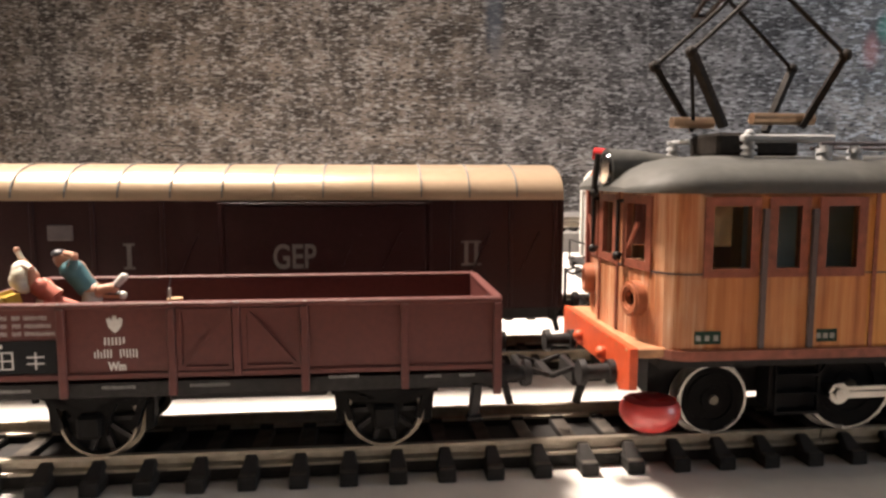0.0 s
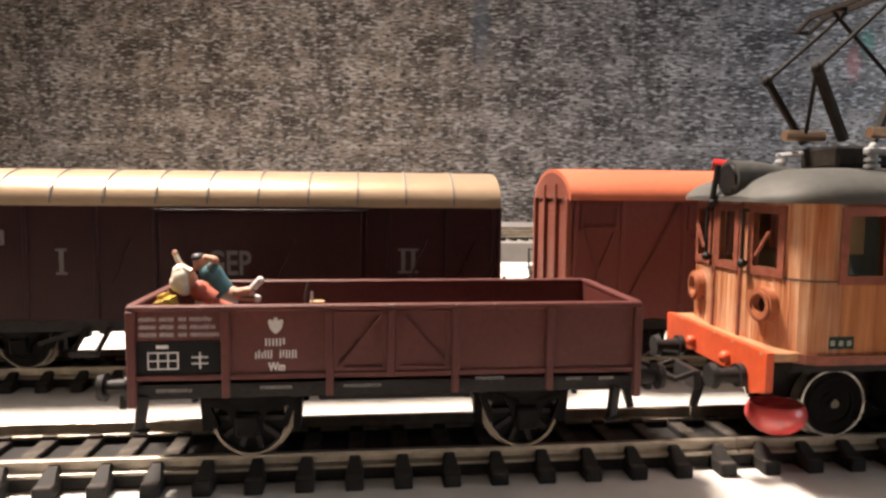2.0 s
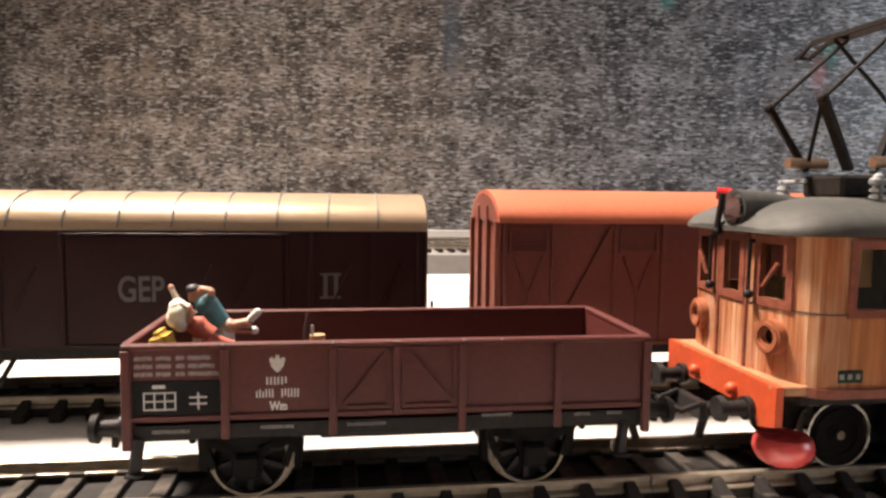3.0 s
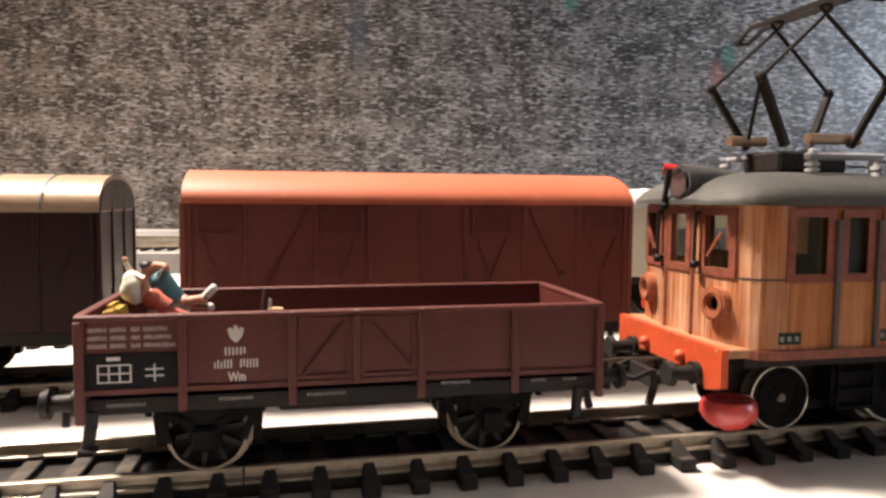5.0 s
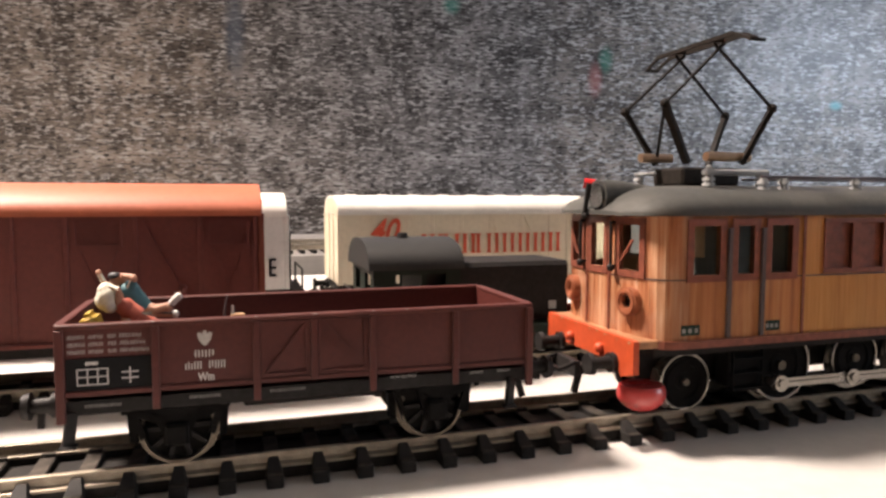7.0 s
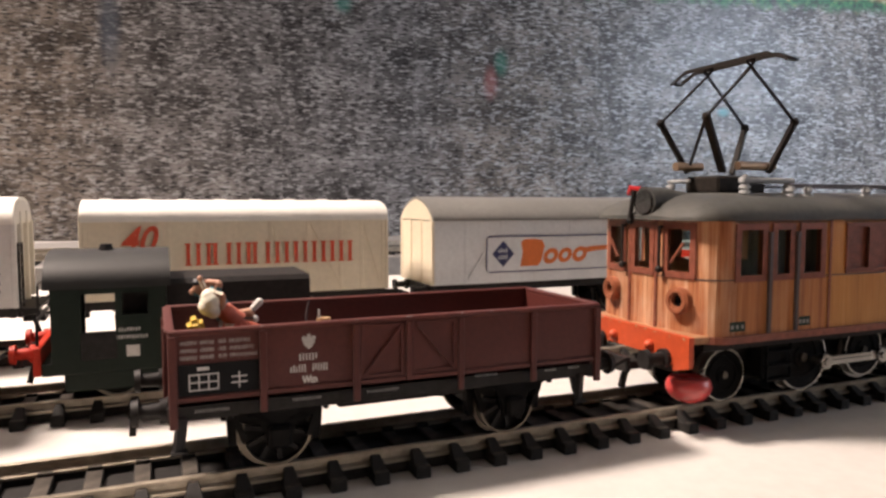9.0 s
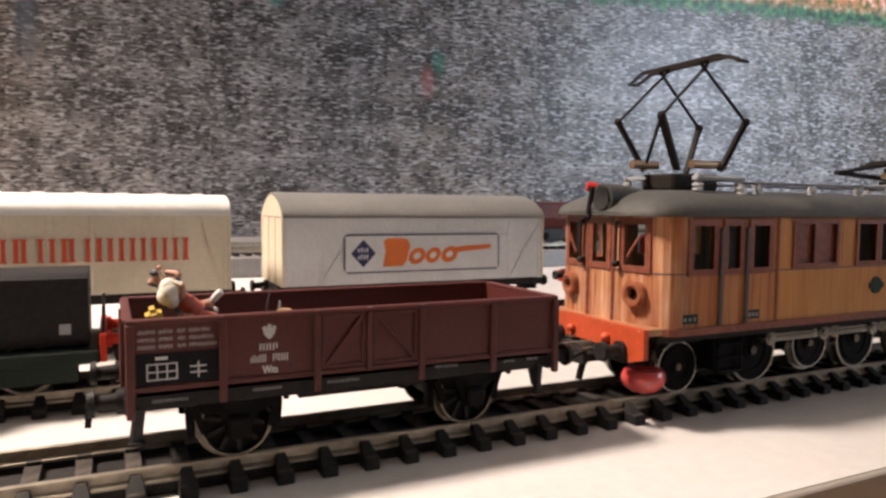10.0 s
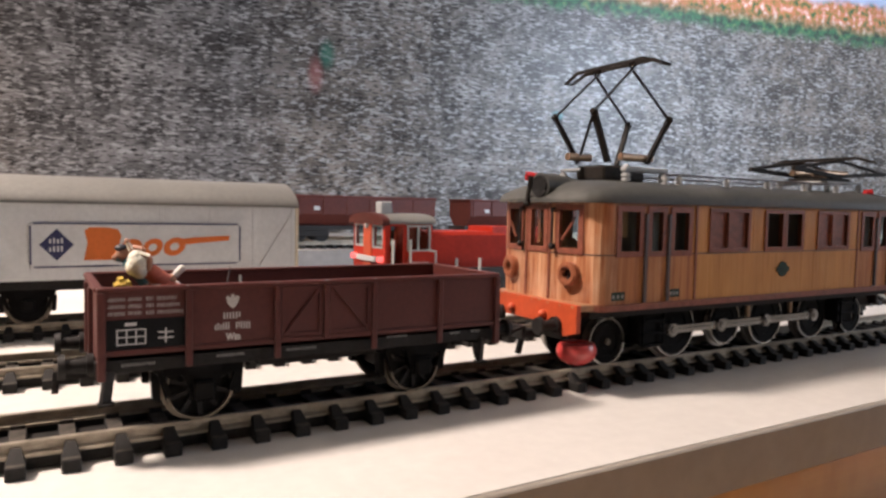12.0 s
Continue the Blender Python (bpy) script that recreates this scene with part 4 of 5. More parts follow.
    ball(box_b, (113.8, -9.5, 47.6), 0.8, n=10)
    part("switch_bar", box_b, LIGHTGREY, roof, "light grey switch bar", smooth=True)
    # raised pantograph
    c = 117.9
    pn = part("pantograph", box(nbm(), c - 6.6, c + 7.4, -4.6, 5.6, 44.4, 48.2, 0.5), PANTO, w, "raised blackened pantograph")
    knees = {}
    for sx, xp in ((-1, c - 6.1), (1, c + 7.1)):
        for sy in (-1, 1):
            lb = nbm()
            kx = c + sx * 12.7
            bar(lb, (xp, sy * 5.2, 49.0), (kx, sy * 7.0, 60.2), 1.5 if sy < 0 else 1.2, 1.0)
            ball(lb, (kx, sy * 7.0, 60.2), 1.0, n=10)
            part("lower_arm", lb, PANTO, pn)
            ub = nbm()
            rod(ub, (kx, sy * 7.0, 60.2), (c - sx * 1.2, sy * 6.2, 72.6), 0.36, n=8)
            part("upper_arm", ub, PANTO, pn, smooth=True)
        if sx < 0:
            bb = nbm()
            bar(bb, (c + sx * 12.7, -7.0, 60.2), (xp, 5.2, 49.6), 0.6, 0.6)
            part("brace", bb, PANTO, pn)
    for y, a, b in ((-4.4, c - 1, c + 9.5), (4.4, c - 10.5, c - 3)):
        sb = nbm()
        rod(sb, (a, y, 50.4), (b, y, 50.4), 0.95, n=14)
        part("spring_tube", sb, COPPER, pn, "dull brass spring tube", smooth=True)
    hb = nbm()
    for dx in (-1.5, 1.5):
        bar(hb, (c + dx, -12.0, 73.2), (c + dx, 12.0, 73.2), 0.7, 0.8)
        for s in (-1, 1):
            bar(hb, (c + dx, s * 12.0, 73.2), (c + dx * 0.8, s * 16.6, 71.2), 0.6, 0.6)
    for y in (-16.6, -6, 6, 16.6):
        bar(hb, (c - 1.7, y, 73.1 if abs(y) < 10 else 71.2), (c + 1.7, y, 73.1 if abs(y) < 10 else 71.2), 0.6, 0.6)
    part("collector_head", hb, PANTO, pn, "dark collector bow")
    # folded pantograph
    c = 208.5
    pn = part("pantograph", box(nbm(), c - 8, c + 8, -5.5, 5.5, 47.6, 48.6, 0.2), PANTO, w, "folded blackened pantograph")
    for sx in (-1, 1):
        for sy in (-1, 1):
            lb = nbm()
            bar(lb, (c - sx * 3, sy * 5.2, 49.0), (c + sx * 25, sy * 7.0, 50.8), 1.3, 1.2)
            part("lower_arm", lb, PANTO, pn)
            ub = nbm()
            rod(ub, (c + sx * 25, sy * 7.0, 50.8), (c, sy * 6.2, 54.0), 0.55, n=8)
            part("upper_arm", ub, PANTO, pn, smooth=True)
    hb = nbm()
    for y in (-3.4, 3.4):
        part("spring_tube", rod(nbm(), (c - 9, y, 50.2), (c + 9, y, 50.2), 0.95, n=14), COPPER, pn, "dull brass spring tube", smooth=True)
    for dx in (-1.5, 1.5):
        bar(hb, (c + dx, -12.0, 54.6), (c + dx, 12.0, 54.6), 0.7, 0.8)
        for s in (-1, 1):
            bar(hb, (c + dx, s * 12.0, 54.6), (c + dx * 0.8, s * 16.6, 53.0), 0.6, 0.6)
    part("collector_head", hb, PANTO, pn, "dark collector bow")
    # ends: beam, plough, buffers
    for x, d in ((X0, 1), (X1, -1)):
        bb = nbm()
        prof = [(-17.2, 16.3), (17.2, 16.3), (17.2, 10.2), (12.8, 9.0), (11.6, 11.2), (-11.6, 11.2), (-12.8, 9.0), (-17.2, 10.2)]
        prism(bb, prof, *sorted((x - d * 2.6, x - d * 1.4)))
        be = part("buffer_beam", bb, REDORANGE, w, "orange buffer beam with chipped paint")
        lb_ = nbm()
        box(lb_, *sorted((x - d * 1.35, x + d * 3)), -17.0, 17.0, 14.8, 16.25, 0.2)
        part("ledge", lb_, LEDGE, be, "worn tan ledge behind the beam")
        rnd = random.Random(5)
        for k in range(9):
            cy = -16 + k * 3.9 + rnd.uniform(-1, 1)
            ch = nbm()
            ball(ch, (x - d * 2.55, cy, 16.2 - rnd.uniform(0, 0.5)), 0.3, 0.5, rnd.uniform(0.8, 2.2), rnd.uniform(0.4, 1.0), 8)
            part("paint_chip", ch, LEDGE, be, smooth=True)
        for y in (-6, 6):
            pl = nbm()
            ball(pl, (x - d * 3.0, y, 13.0), 1.1, n=8)
            part("bolt_cap", pl, REDORANGE, be, smooth=True)
        buffers(w, x - d * 2.6, d * -1, 0, 11.2, reach=5.6, off=10.6)
        coupler(w, x - d * 1, d * -1, 0, 8.0)
        for s in (-d,):
            pl = nbm()
            ball(pl, (x + d * 3.4, s * 10.8, 4.9), 1.0, 4.7, 4.4, 3.5, 28)
            bmesh.ops.bisect_plane(pl, geom=pl.verts[:] + pl.edges[:] + pl.faces[:], plane_co=(0, 0, 6.6), plane_no=(0, 0, 1), clear_outer=True)
            bmesh.ops.holes_fill(pl, edges=pl.edges[:])
            part("rail_guard", pl, REDGLOSS, w, "glossy red rounded rail guard", smooth=True)
    # frame and running gear
    fb = nbm()
    box(fb, 100, 228, -6.5, 6.5, 6, 15.5)
    box(fb, 98, 230, -15.5, 15.5, 12.8, 15.0)
    part("frame", fb, BLACK, w)
    for s in (-1, 1):
        for x in (117.6, 197.8 + 4.0):
            sb = nbm()
            box(sb, x, x + 8, *sorted((s * 8, s * 12.0)), 4.6, 13.0, 0.3)
            for z in (4.2, 7.2, 10.2):
                box(sb, x + 0.3, x + 7.7, *sorted((s * 11.5, s * 13.2)), z, z + 0.5)
            for xx in (x + 0.3, x + 7.3):
                box(sb, xx, xx + 0.4, *sorted((s * 12.4, s * 13.0)), 4.2, 13.5)
            part("step_box", sb, WHEELBLK, w)
        for x in (162.2, 181.6):
            pb = nbm()
            rod(pb, (x, s * 9.4, 8.5), (x, s * 9.4, 14.8), 0.7, n=10)
            part("sand_pipe", pb, COPPER, w, "brass pipe", smooth=True)
    wheels = axle(w, 109.8, 5.7) + axle(w, 214.0, 5.7)
    drivers = []
    for x in (132.9, 170.5, 193.0):
        drivers += axle(w, x, 7.5, wide=2.6)
    jack = [wheel(w, 151.5, s * 9.4, 6.2, 8.0, 0, s, 1.8) for s in (-1, 1)]
    rods = []
    for s in (-1, 1):
        rb = nbm()
        y = s * 11.8
        ang = 186
        px, pz = 3.9 * math.cos(radians(ang)), 3.9 * math.sin(radians(ang))
        ends_x = (132.9, 151.5, 170.5, 193.0)
        first, last = ends_x[0] + px, ends_x[-1] + px
        for dz in (-0.6, 0.6):
            bar(rb, (first, y, 7.5 + pz + dz), (last, y, 7.5 + pz + dz), 0.42, 0.7)
        bar(rb, (first, y, 7.5 + pz), (last, y, 7.5 + pz), 1.0, 0.3)
        cr = part("coupling_rod", rb, BRIGHT, w, "bright steel coupling rod", smooth=True, at=(165, y, 7.5))
        for a in ends_x:
            cp = nbm()
            rod(cp, (a + px, y - 0.7, 7.5 + pz), (a + px, y + 0.7, 7.5 + pz), 1.7, n=18)
            rod(cp, (a + px, s * 8.6, 7.5 + pz), (a + px, s * 12.9, 7.5 + pz), 0.85, n=12)
            part("crank_pin", cp, BRIGHT, cr, "round rod end with its pin", smooth=True)
        rods.append(cr)
    return w, wheels, drivers + jack, rods


# ---- the two small figures and the oddments in the wagon ----
SKIN = paint("painted_skin", (0.50, 0.26, 0.17), 0.55, var=0.1)
HAIR = paint("pale_hair", (0.80, 0.77, 0.64), 0.6, var=0.15)
def figure(name, pieces, label):
    """A doll in one mesh with several painted regions."""
    bm = nbm()
    mats = []
    for m, kind, *a in pieces:
        if m not in mats:
            mats.append(m)
        k0 = len(bm.faces)
        (ball if kind == "ball" else rod)(bm, *a)
        bm.faces.ensure_lookup_table()
        for f in bm.faces[k0:]:
            f.material_index = mats.index(m)
    ob = new(name, mesh_of(name, bm, True))
    for m in mats:
        ob.data.materials.append(m)
    return tagged(ob, label, "figurine")


def figures():
    teal = paint("teal_shirt", (0.07, 0.19, 0.22), 0.6, var=0.12)
    short = paint("pale_shorts", (0.45, 0.47, 0.45), 0.6, var=0.1)
    dark = paint("dark_cap", (0.02, 0.02, 0.025), 0.5)
    shoe = paint("white_shoe", (0.72, 0.70, 0.66), 0.5, var=0.08)
    coral = paint("coral_dress", (0.55, 0.14, 0.09), 0.6, var=0.1)
    yellow = paint("yellow_cushion", (0.50, 0.33, 0.04), 0.6, var=0.12)
    y = 5.5
    a = figure("figurine", [
        (SKIN, "ball", (5.9, y, 27.7), 1.3, 1.1, 1.0, 1.1), (dark, "ball", (5.4, y, 28.6), 1.2, 1.0, 1.05, 0.6), (SKIN, "rod", (6.6, y, 27.2), (7.4, y, 26.4), 0.7, 0.7),
        (teal, "rod", (7.3, y, 26.2), (9.8, y, 22.6), 1.85, 1.7), (teal, "ball", (7.4, y, 26.0), 1.8, 1.1, 1.3, 0.95), (teal, "ball", (9.7, y, 23.0), 1.5),
        (teal, "rod", (8.0, y - 1.6, 26.4), (8.6, y - 2.2, 28.0), 0.75, 0.6), (SKIN, "rod", (8.7, y - 2.2, 28.5), (6.8, y - 1.1, 28.7), 0.55, 0.5), (SKIN, "ball", (8.6, y - 2.2, 28.3), 0.62),
        (teal, "rod", (7.2, y + 1.6, 26.2), (4.8, y + 2.4, 26.6), 0.7, 0.6), (SKIN, "rod", (4.6, y + 2.4, 26.7), (5.8, y + 1.2, 28.1), 0.55, 0.5), (SKIN, "ball", (4.6, y + 2.4, 26.7), 0.62),
        (short, "rod", (9.8, y, 22.4), (11.6, y - 0.6, 22.5), 1.5, 1.2), (SKIN, "rod", (11.4, y - 0.8, 22.6), (14.0, y - 0.6, 23.1), 0.85, 0.7), (SKIN, "ball", (13.8, y - 0.6, 22.9), 0.85),
        (SKIN, "rod", (11.2, y + 0.9, 21.8), (14.6, y + 0.6, 21.6), 0.8, 0.65), (dark, "rod", (14.1, y - 0.6, 23.2), (14.4, y - 0.6, 23.6), 0.6, 0.6),
        (shoe, "rod", (14.3, y - 0.6, 23.5), (15.5, y - 0.6, 24.7), 0.62, 0.68), (shoe, "ball", (15.5, y - 0.6, 24.7), 0.7), (shoe, "ball", (14.8, y + 0.6, 21.5), 0.7),
        (short, "rod", (10.2, y, 22.4), (10.2, y, 13.3), 1.5, 1.8)], "small reclining painted figurine in a teal shirt and dark cap")
    y = -8.4
    b = figure("figurine", [
        (HAIR, "ball", (6.5, y, 26.9), 1.75, 1.0, 1.0, 1.05), (SKIN, "ball", (7.6, y - 0.2, 26.8), 1.05), (HAIR, "ball", (6.2, y, 27.8), 1.3), (HAIR, "ball", (6.7, y - 0.5, 25.8), 1.4, 0.9, 0.9, 1.0),
        (HAIR, "ball", (6.0, y, 26.3), 1.5), (SKIN, "rod", (8.0, y - 1.0, 25.8), (8.1, y - 1.2, 28.0), 0.5, 0.45), (SKIN, "rod", (8.1, y - 1.2, 28.0), (6.8, y - 0.6, 28.5), 0.48, 0.4),
        (coral, "rod", (8.2, y, 25.6), (10.6, y, 23.6), 1.35, 1.5), (coral, "ball", (8.8, y - 0.6, 25.4), 1.2), (coral, "ball", (9.0, y + 0.9, 25.3), 1.1),
        (SKIN, "rod", (7.4, y + 1.2, 27.0), (5.6, y + 1.6, 29.0), 0.5, 0.42), (SKIN, "rod", (5.6, y + 1.6, 29.0), (5.0, y + 1.5, 30.4), 0.42, 0.34), (SKIN, "ball", (5.0, y + 1.5, 30.5), 0.45),
        (SKIN, "rod", (10.6, y, 23.4), (13.8, y, 22.2), 0.8, 0.7), (coral, "rod", (9.6, y, 23.6), (9.6, y, 13.3), 1.5, 1.8)], "small reclining painted figurine with pale hair and a coral dress")
    cu = nbm()
    m = Matrix.Translation((5.2, -9.0, 18.9)) @ Matrix.Rotation(radians(-14), 4, "Y") @ Matrix.Diagonal((2.4, 5.4, 12.0, 1))
    bmesh.ops.create_cube(cu, size=1.0, matrix=m)
    bmesh.ops.bevel(cu, geom=cu.edges[:], offset=0.8, segments=3, affect="EDGES")
    c = solid("cushion", cu, yellow, "yellow cushion that leans in the wagon", "cushion", smooth=True)
    d = thing("basket", (24.5, 0, 13.3), "tan basket with a thin dark stick in the wagon", "basket")
    part("bowl", rod(nbm(), (25.4, -2, 13.3), (25.4, -2, 22.3), 1.4, 1.2, 18), SEAT, d, smooth=True)
    sk = rod(nbm(), (23.0, 2, 13.3), (23.2, 2, 22.6), 0.2, 0.2, n=8)
    rod(sk, (23.2, 2, 22.5), (23.7, 2, 25.0), 0.2, 0.16, n=8)
    part("stick", sk, GREYRAIL, d, smooth=True)
    part("peg", rod(nbm(), (24.6, -2, 22.0), (24.6, -2, 23.8), 0.26, 0.22, n=8), LIGHTGREY, d, smooth=True)
    return [a, b, c, d]

# ---- vans that stand behind ----
MAROON = paint("dark_maroon", (0.024, 0.0075, 0.0075), 0.36, var=0.15, grain=900, spread=70, spec=0.25)
GOLDROOF = paint("sand_roof", (0.43, 0.315, 0.21), 0.30, 0.35, var=0.03, grain=500, spread=6, dirt=0.02)
FADEDPRINT = paint("faded_print", (0.115, 0.105, 0.098), 0.6, var=0.2, grain=2500, dirt=0.3)
CREAM = paint("cream_plastic", (0.70, 0.62, 0.47), 0.45, var=0.05, grain=700, spread=50, dirt=0.08)
CREAMROOF = paint("white_roof", (0.80, 0.78, 0.72), 0.5, var=0.03, grain=700)
PALE = paint("pale_grey_plastic", (0.62, 0.61, 0.58), 0.45, var=0.05, grain=700, spread=50, dirt=0.1)
COOLGREY = paint("cool_grey_plastic", (0.68, 0.69, 0.69), 0.5, var=0.06, grain=700, spread=50, dirt=0.12)
STONEROOF = paint("stone_grey_roof", (0.175, 0.17, 0.155), 0.6, var=0.08, grain=700, spread=60)
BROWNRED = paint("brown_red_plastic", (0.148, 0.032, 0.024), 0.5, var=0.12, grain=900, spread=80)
# Lighter copy of the van's brown-red: lamplight on its ends put into the colour.
LIT_ENDRED = paint("lit_end_red_plastic", (0.20, 0.050, 0.029), 0.5, var=0.1, grain=900, spread=80)
ORANGEROOF = paint("orange_red_roof", (0.48, 0.125, 0.058), 0.5, var=0.06, grain=700, spread=40, dirt=0.08)
REDPRINT = paint("red_print", (0.62, 0.085, 0.035), 0.5, var=0.08)
ORANGEPRINT = paint("orange_print", (0.72, 0.17, 0.03), 0.5, var=0.06)
NAVYPRINT = paint("navy_print", (0.03, 0.035, 0.11), 0.5, var=0.06)


def van(name, x0, x1, yc, half, z0, ze, zt, side_mat, roof_mat, label, axles, roof_power=2.0, over=0.6, lip=0.0, end_mat=None, post=1.3):
    """A closed van: body, roof, underframe, wheels, buffers, couplers."""
    w = thing(name, ((x0 + x1) / 2, yc, 0), label, "railway wagon", "standing railway vans")
    body = part("body", box(nbm(), x0, x1, yc - half, yc + half, z0, ze, 0.15), side_mat, w)
    bm = nbm()
    prof = [(yc + y, z) for y, z in arc_roof(half + over, ze + 0.02, zt, 22, roof_power)]
    prof += [(yc + half + over, ze - 0.5 - lip), (yc - half - over, ze - 0.5 - lip)]
    prism(bm, prof, x0 - 0.7, x1 + 0.7)
    roof = part("roof", bm, roof_mat, w, smooth=True)
    for x, d in ((x0, -1), (x1, 1)):
        eb = nbm()
        pr = [(yc + y, z) for y, z in arc_roof(half - 0.4, ze - 0.2, zt - 0.9, 18, roof_power)]
        prism(eb, pr, *sorted((x, x + d * 0.9)))
        prism(eb, [(yc - half + 0.3, z0), (yc + half - 0.3, z0), (yc + half - 0.3, ze), (yc - half + 0.3, ze)], *sorted((x, x + d * (0.6 if post < 1 else 0.1))))
        part("end_gable", eb, end_mat or side_mat, body, smooth=True)
        for y in (-half + 0.6, -half / 3, half / 3, half - 0.6):
            part("end_post", box(nbm(), *sorted((x - d * 0.1, x + d * post)), yc + y - 0.8, yc + y + 0.8, z0, ze + (0 if abs(y) > half / 2 else 3.2), 0.15), end_mat or side_mat, body)
        part("headstock", box(nbm(), *sorted((x + d * 0.4, x - d * 1.6)), yc - 12.8, yc + 12.8, z0 - 3.2, z0 - 0.1, 0.2), BLACK, w)
        buffers(w, x + d * 0.4, d, yc, 11.4 if z0 > 11.5 else z0 - 1.5, reach=5.6)
        coupler(w, x, d, yc, 8.2)
    for s in (-1, 1):
        part("solebar", box(nbm(), x0 + 1, x1 - 1, *sorted((yc + s * 12.6, yc + s * 11.2)), z0 - 3.0, z0 - 0.05, 0.2), BLACK, w)
        for x in axles:
            axle_guard(w, x, yc, s, z0 - 2.6)
    part("underframe", box(nbm(), x0 + 8, x1 - 8, yc - 6.5, yc + 6.5, z0 - 4, z0 - 0.1), BLACK, w)
    for x in axles:
        axle(w, x)
    return w, body, roof


def ribs(body, mat, y, z0, z1, xs, wide=0.9, deep=0.45):
    for x in xs:
        part("post", box(nbm(), x - wide / 2, x + wide / 2, y - deep, y + 0.05, z0, z1, 0.12), mat, body)


def diag(body, mat, y, x0, z0, x1, z1, wide=0.75):
    part("brace", bar(nbm(), (x0, y - 0.12, z0), (x1, y - 0.12, z1), wide, 0.4), mat, body)


def dark_van():
    w, body, roof = van("goods_van", -40, 97.5, T2, 15.5, 11.8, 36.6, 44.0, MAROON, GOLDROOF,
                        "dark maroon goods van with a ribbed sand-coloured roof", (-5.7, 68.0), 2.2, post=0.95)
    y = T2 - 15.5
    k = 87.7
    while k > -39:
        bm = nbm()
        pr = arc_roof(16.25, 36.65, 44.15, 22, 2.2)
        for (ya, za), (yb, zb) in zip(pr, pr[1:]):
            bar(bm, (k, T2 + ya, za), (k, T2 + yb, zb), 0.36, 0.3)
        part("seam", bm, STONEROOF, roof, "dark roof seam")
        k -= 10.54
    ribs(body, MAROON, y, 12.2, 36.0, (96.6, 86.5, 73.5, 68.5, 56.5, 46.5, 33.5, 24.0, 12.0, -2, -14, -26, -38))
    part("door_rail", box(nbm(), 24, 68.5, y - 1.1, y + 0.1, 35.1, 35.6, 0.1), MAROON, body)
    part("door_rail", box(nbm(), 24, 68.5, y - 1.1, y + 0.1, 12.0, 12.6, 0.1), MAROON, body)
    part("door", box(nbm(), 25, 67.5, y - 0.75, y + 0.02, 12.7, 35.0, 0.15), MAROON, body)
    for x in (17, 51, 60, 80, 91):
        diag(body, MAROON, y - (0.7 if 25 < x < 67 else 0), x - 2.2, 20.0, x + 2.2, 29.0, 0.6)
    part("vent", box(nbm(), -11, -6, y - 0.5, y + 0.05, 27.8, 31.0, 0.2), GREYRAIL, body)
    for xs in ((5.0,), (76.6, 78.8)):
        nb = nbm()
        for x in xs:
            box(nb, x - 0.45, x + 0.45, y - 0.06, y, 21.8, 26.9)
            box(nb, x - 1.15, x + 1.15, y - 0.07, y, 21.6, 22.1)
            box(nb, x - 1.15, x + 1.15, y - 0.07, y, 26.6, 27.1)
        part("numeral", nb, FADEDPRINT, w, "roman numeral in faded white")
    words("GEP", 7.3, FADEDPRINT, w, "lettering", 34.7, y - 0.8, 21.6, wide=0.72, bold=0.14)
    st = nbm()
    for x in (8.6, 13.4):
        bar(st, (x, y + 2.5, 9.6), (x - 2.0, y - 0.4, 4.6), 0.9, 0.7)
    bar(st, (6.0, y - 0.4, 4.6), (12.0, y - 0.4, 4.6), 0.7, 1.4)
    bar(st, (-1.5, y + 3.0, 6.2), (9.5, y + 3.0, 9.8), 1.2, 0.9)
    part("step", st, BLACK, w)
    for yy in (T2 - 13, T2 + 13):
        part("grab_rail", rod(nbm(), (99.8, yy, 10), (99.8, yy, 20.5), 0.35, n=8), BLACK, w)


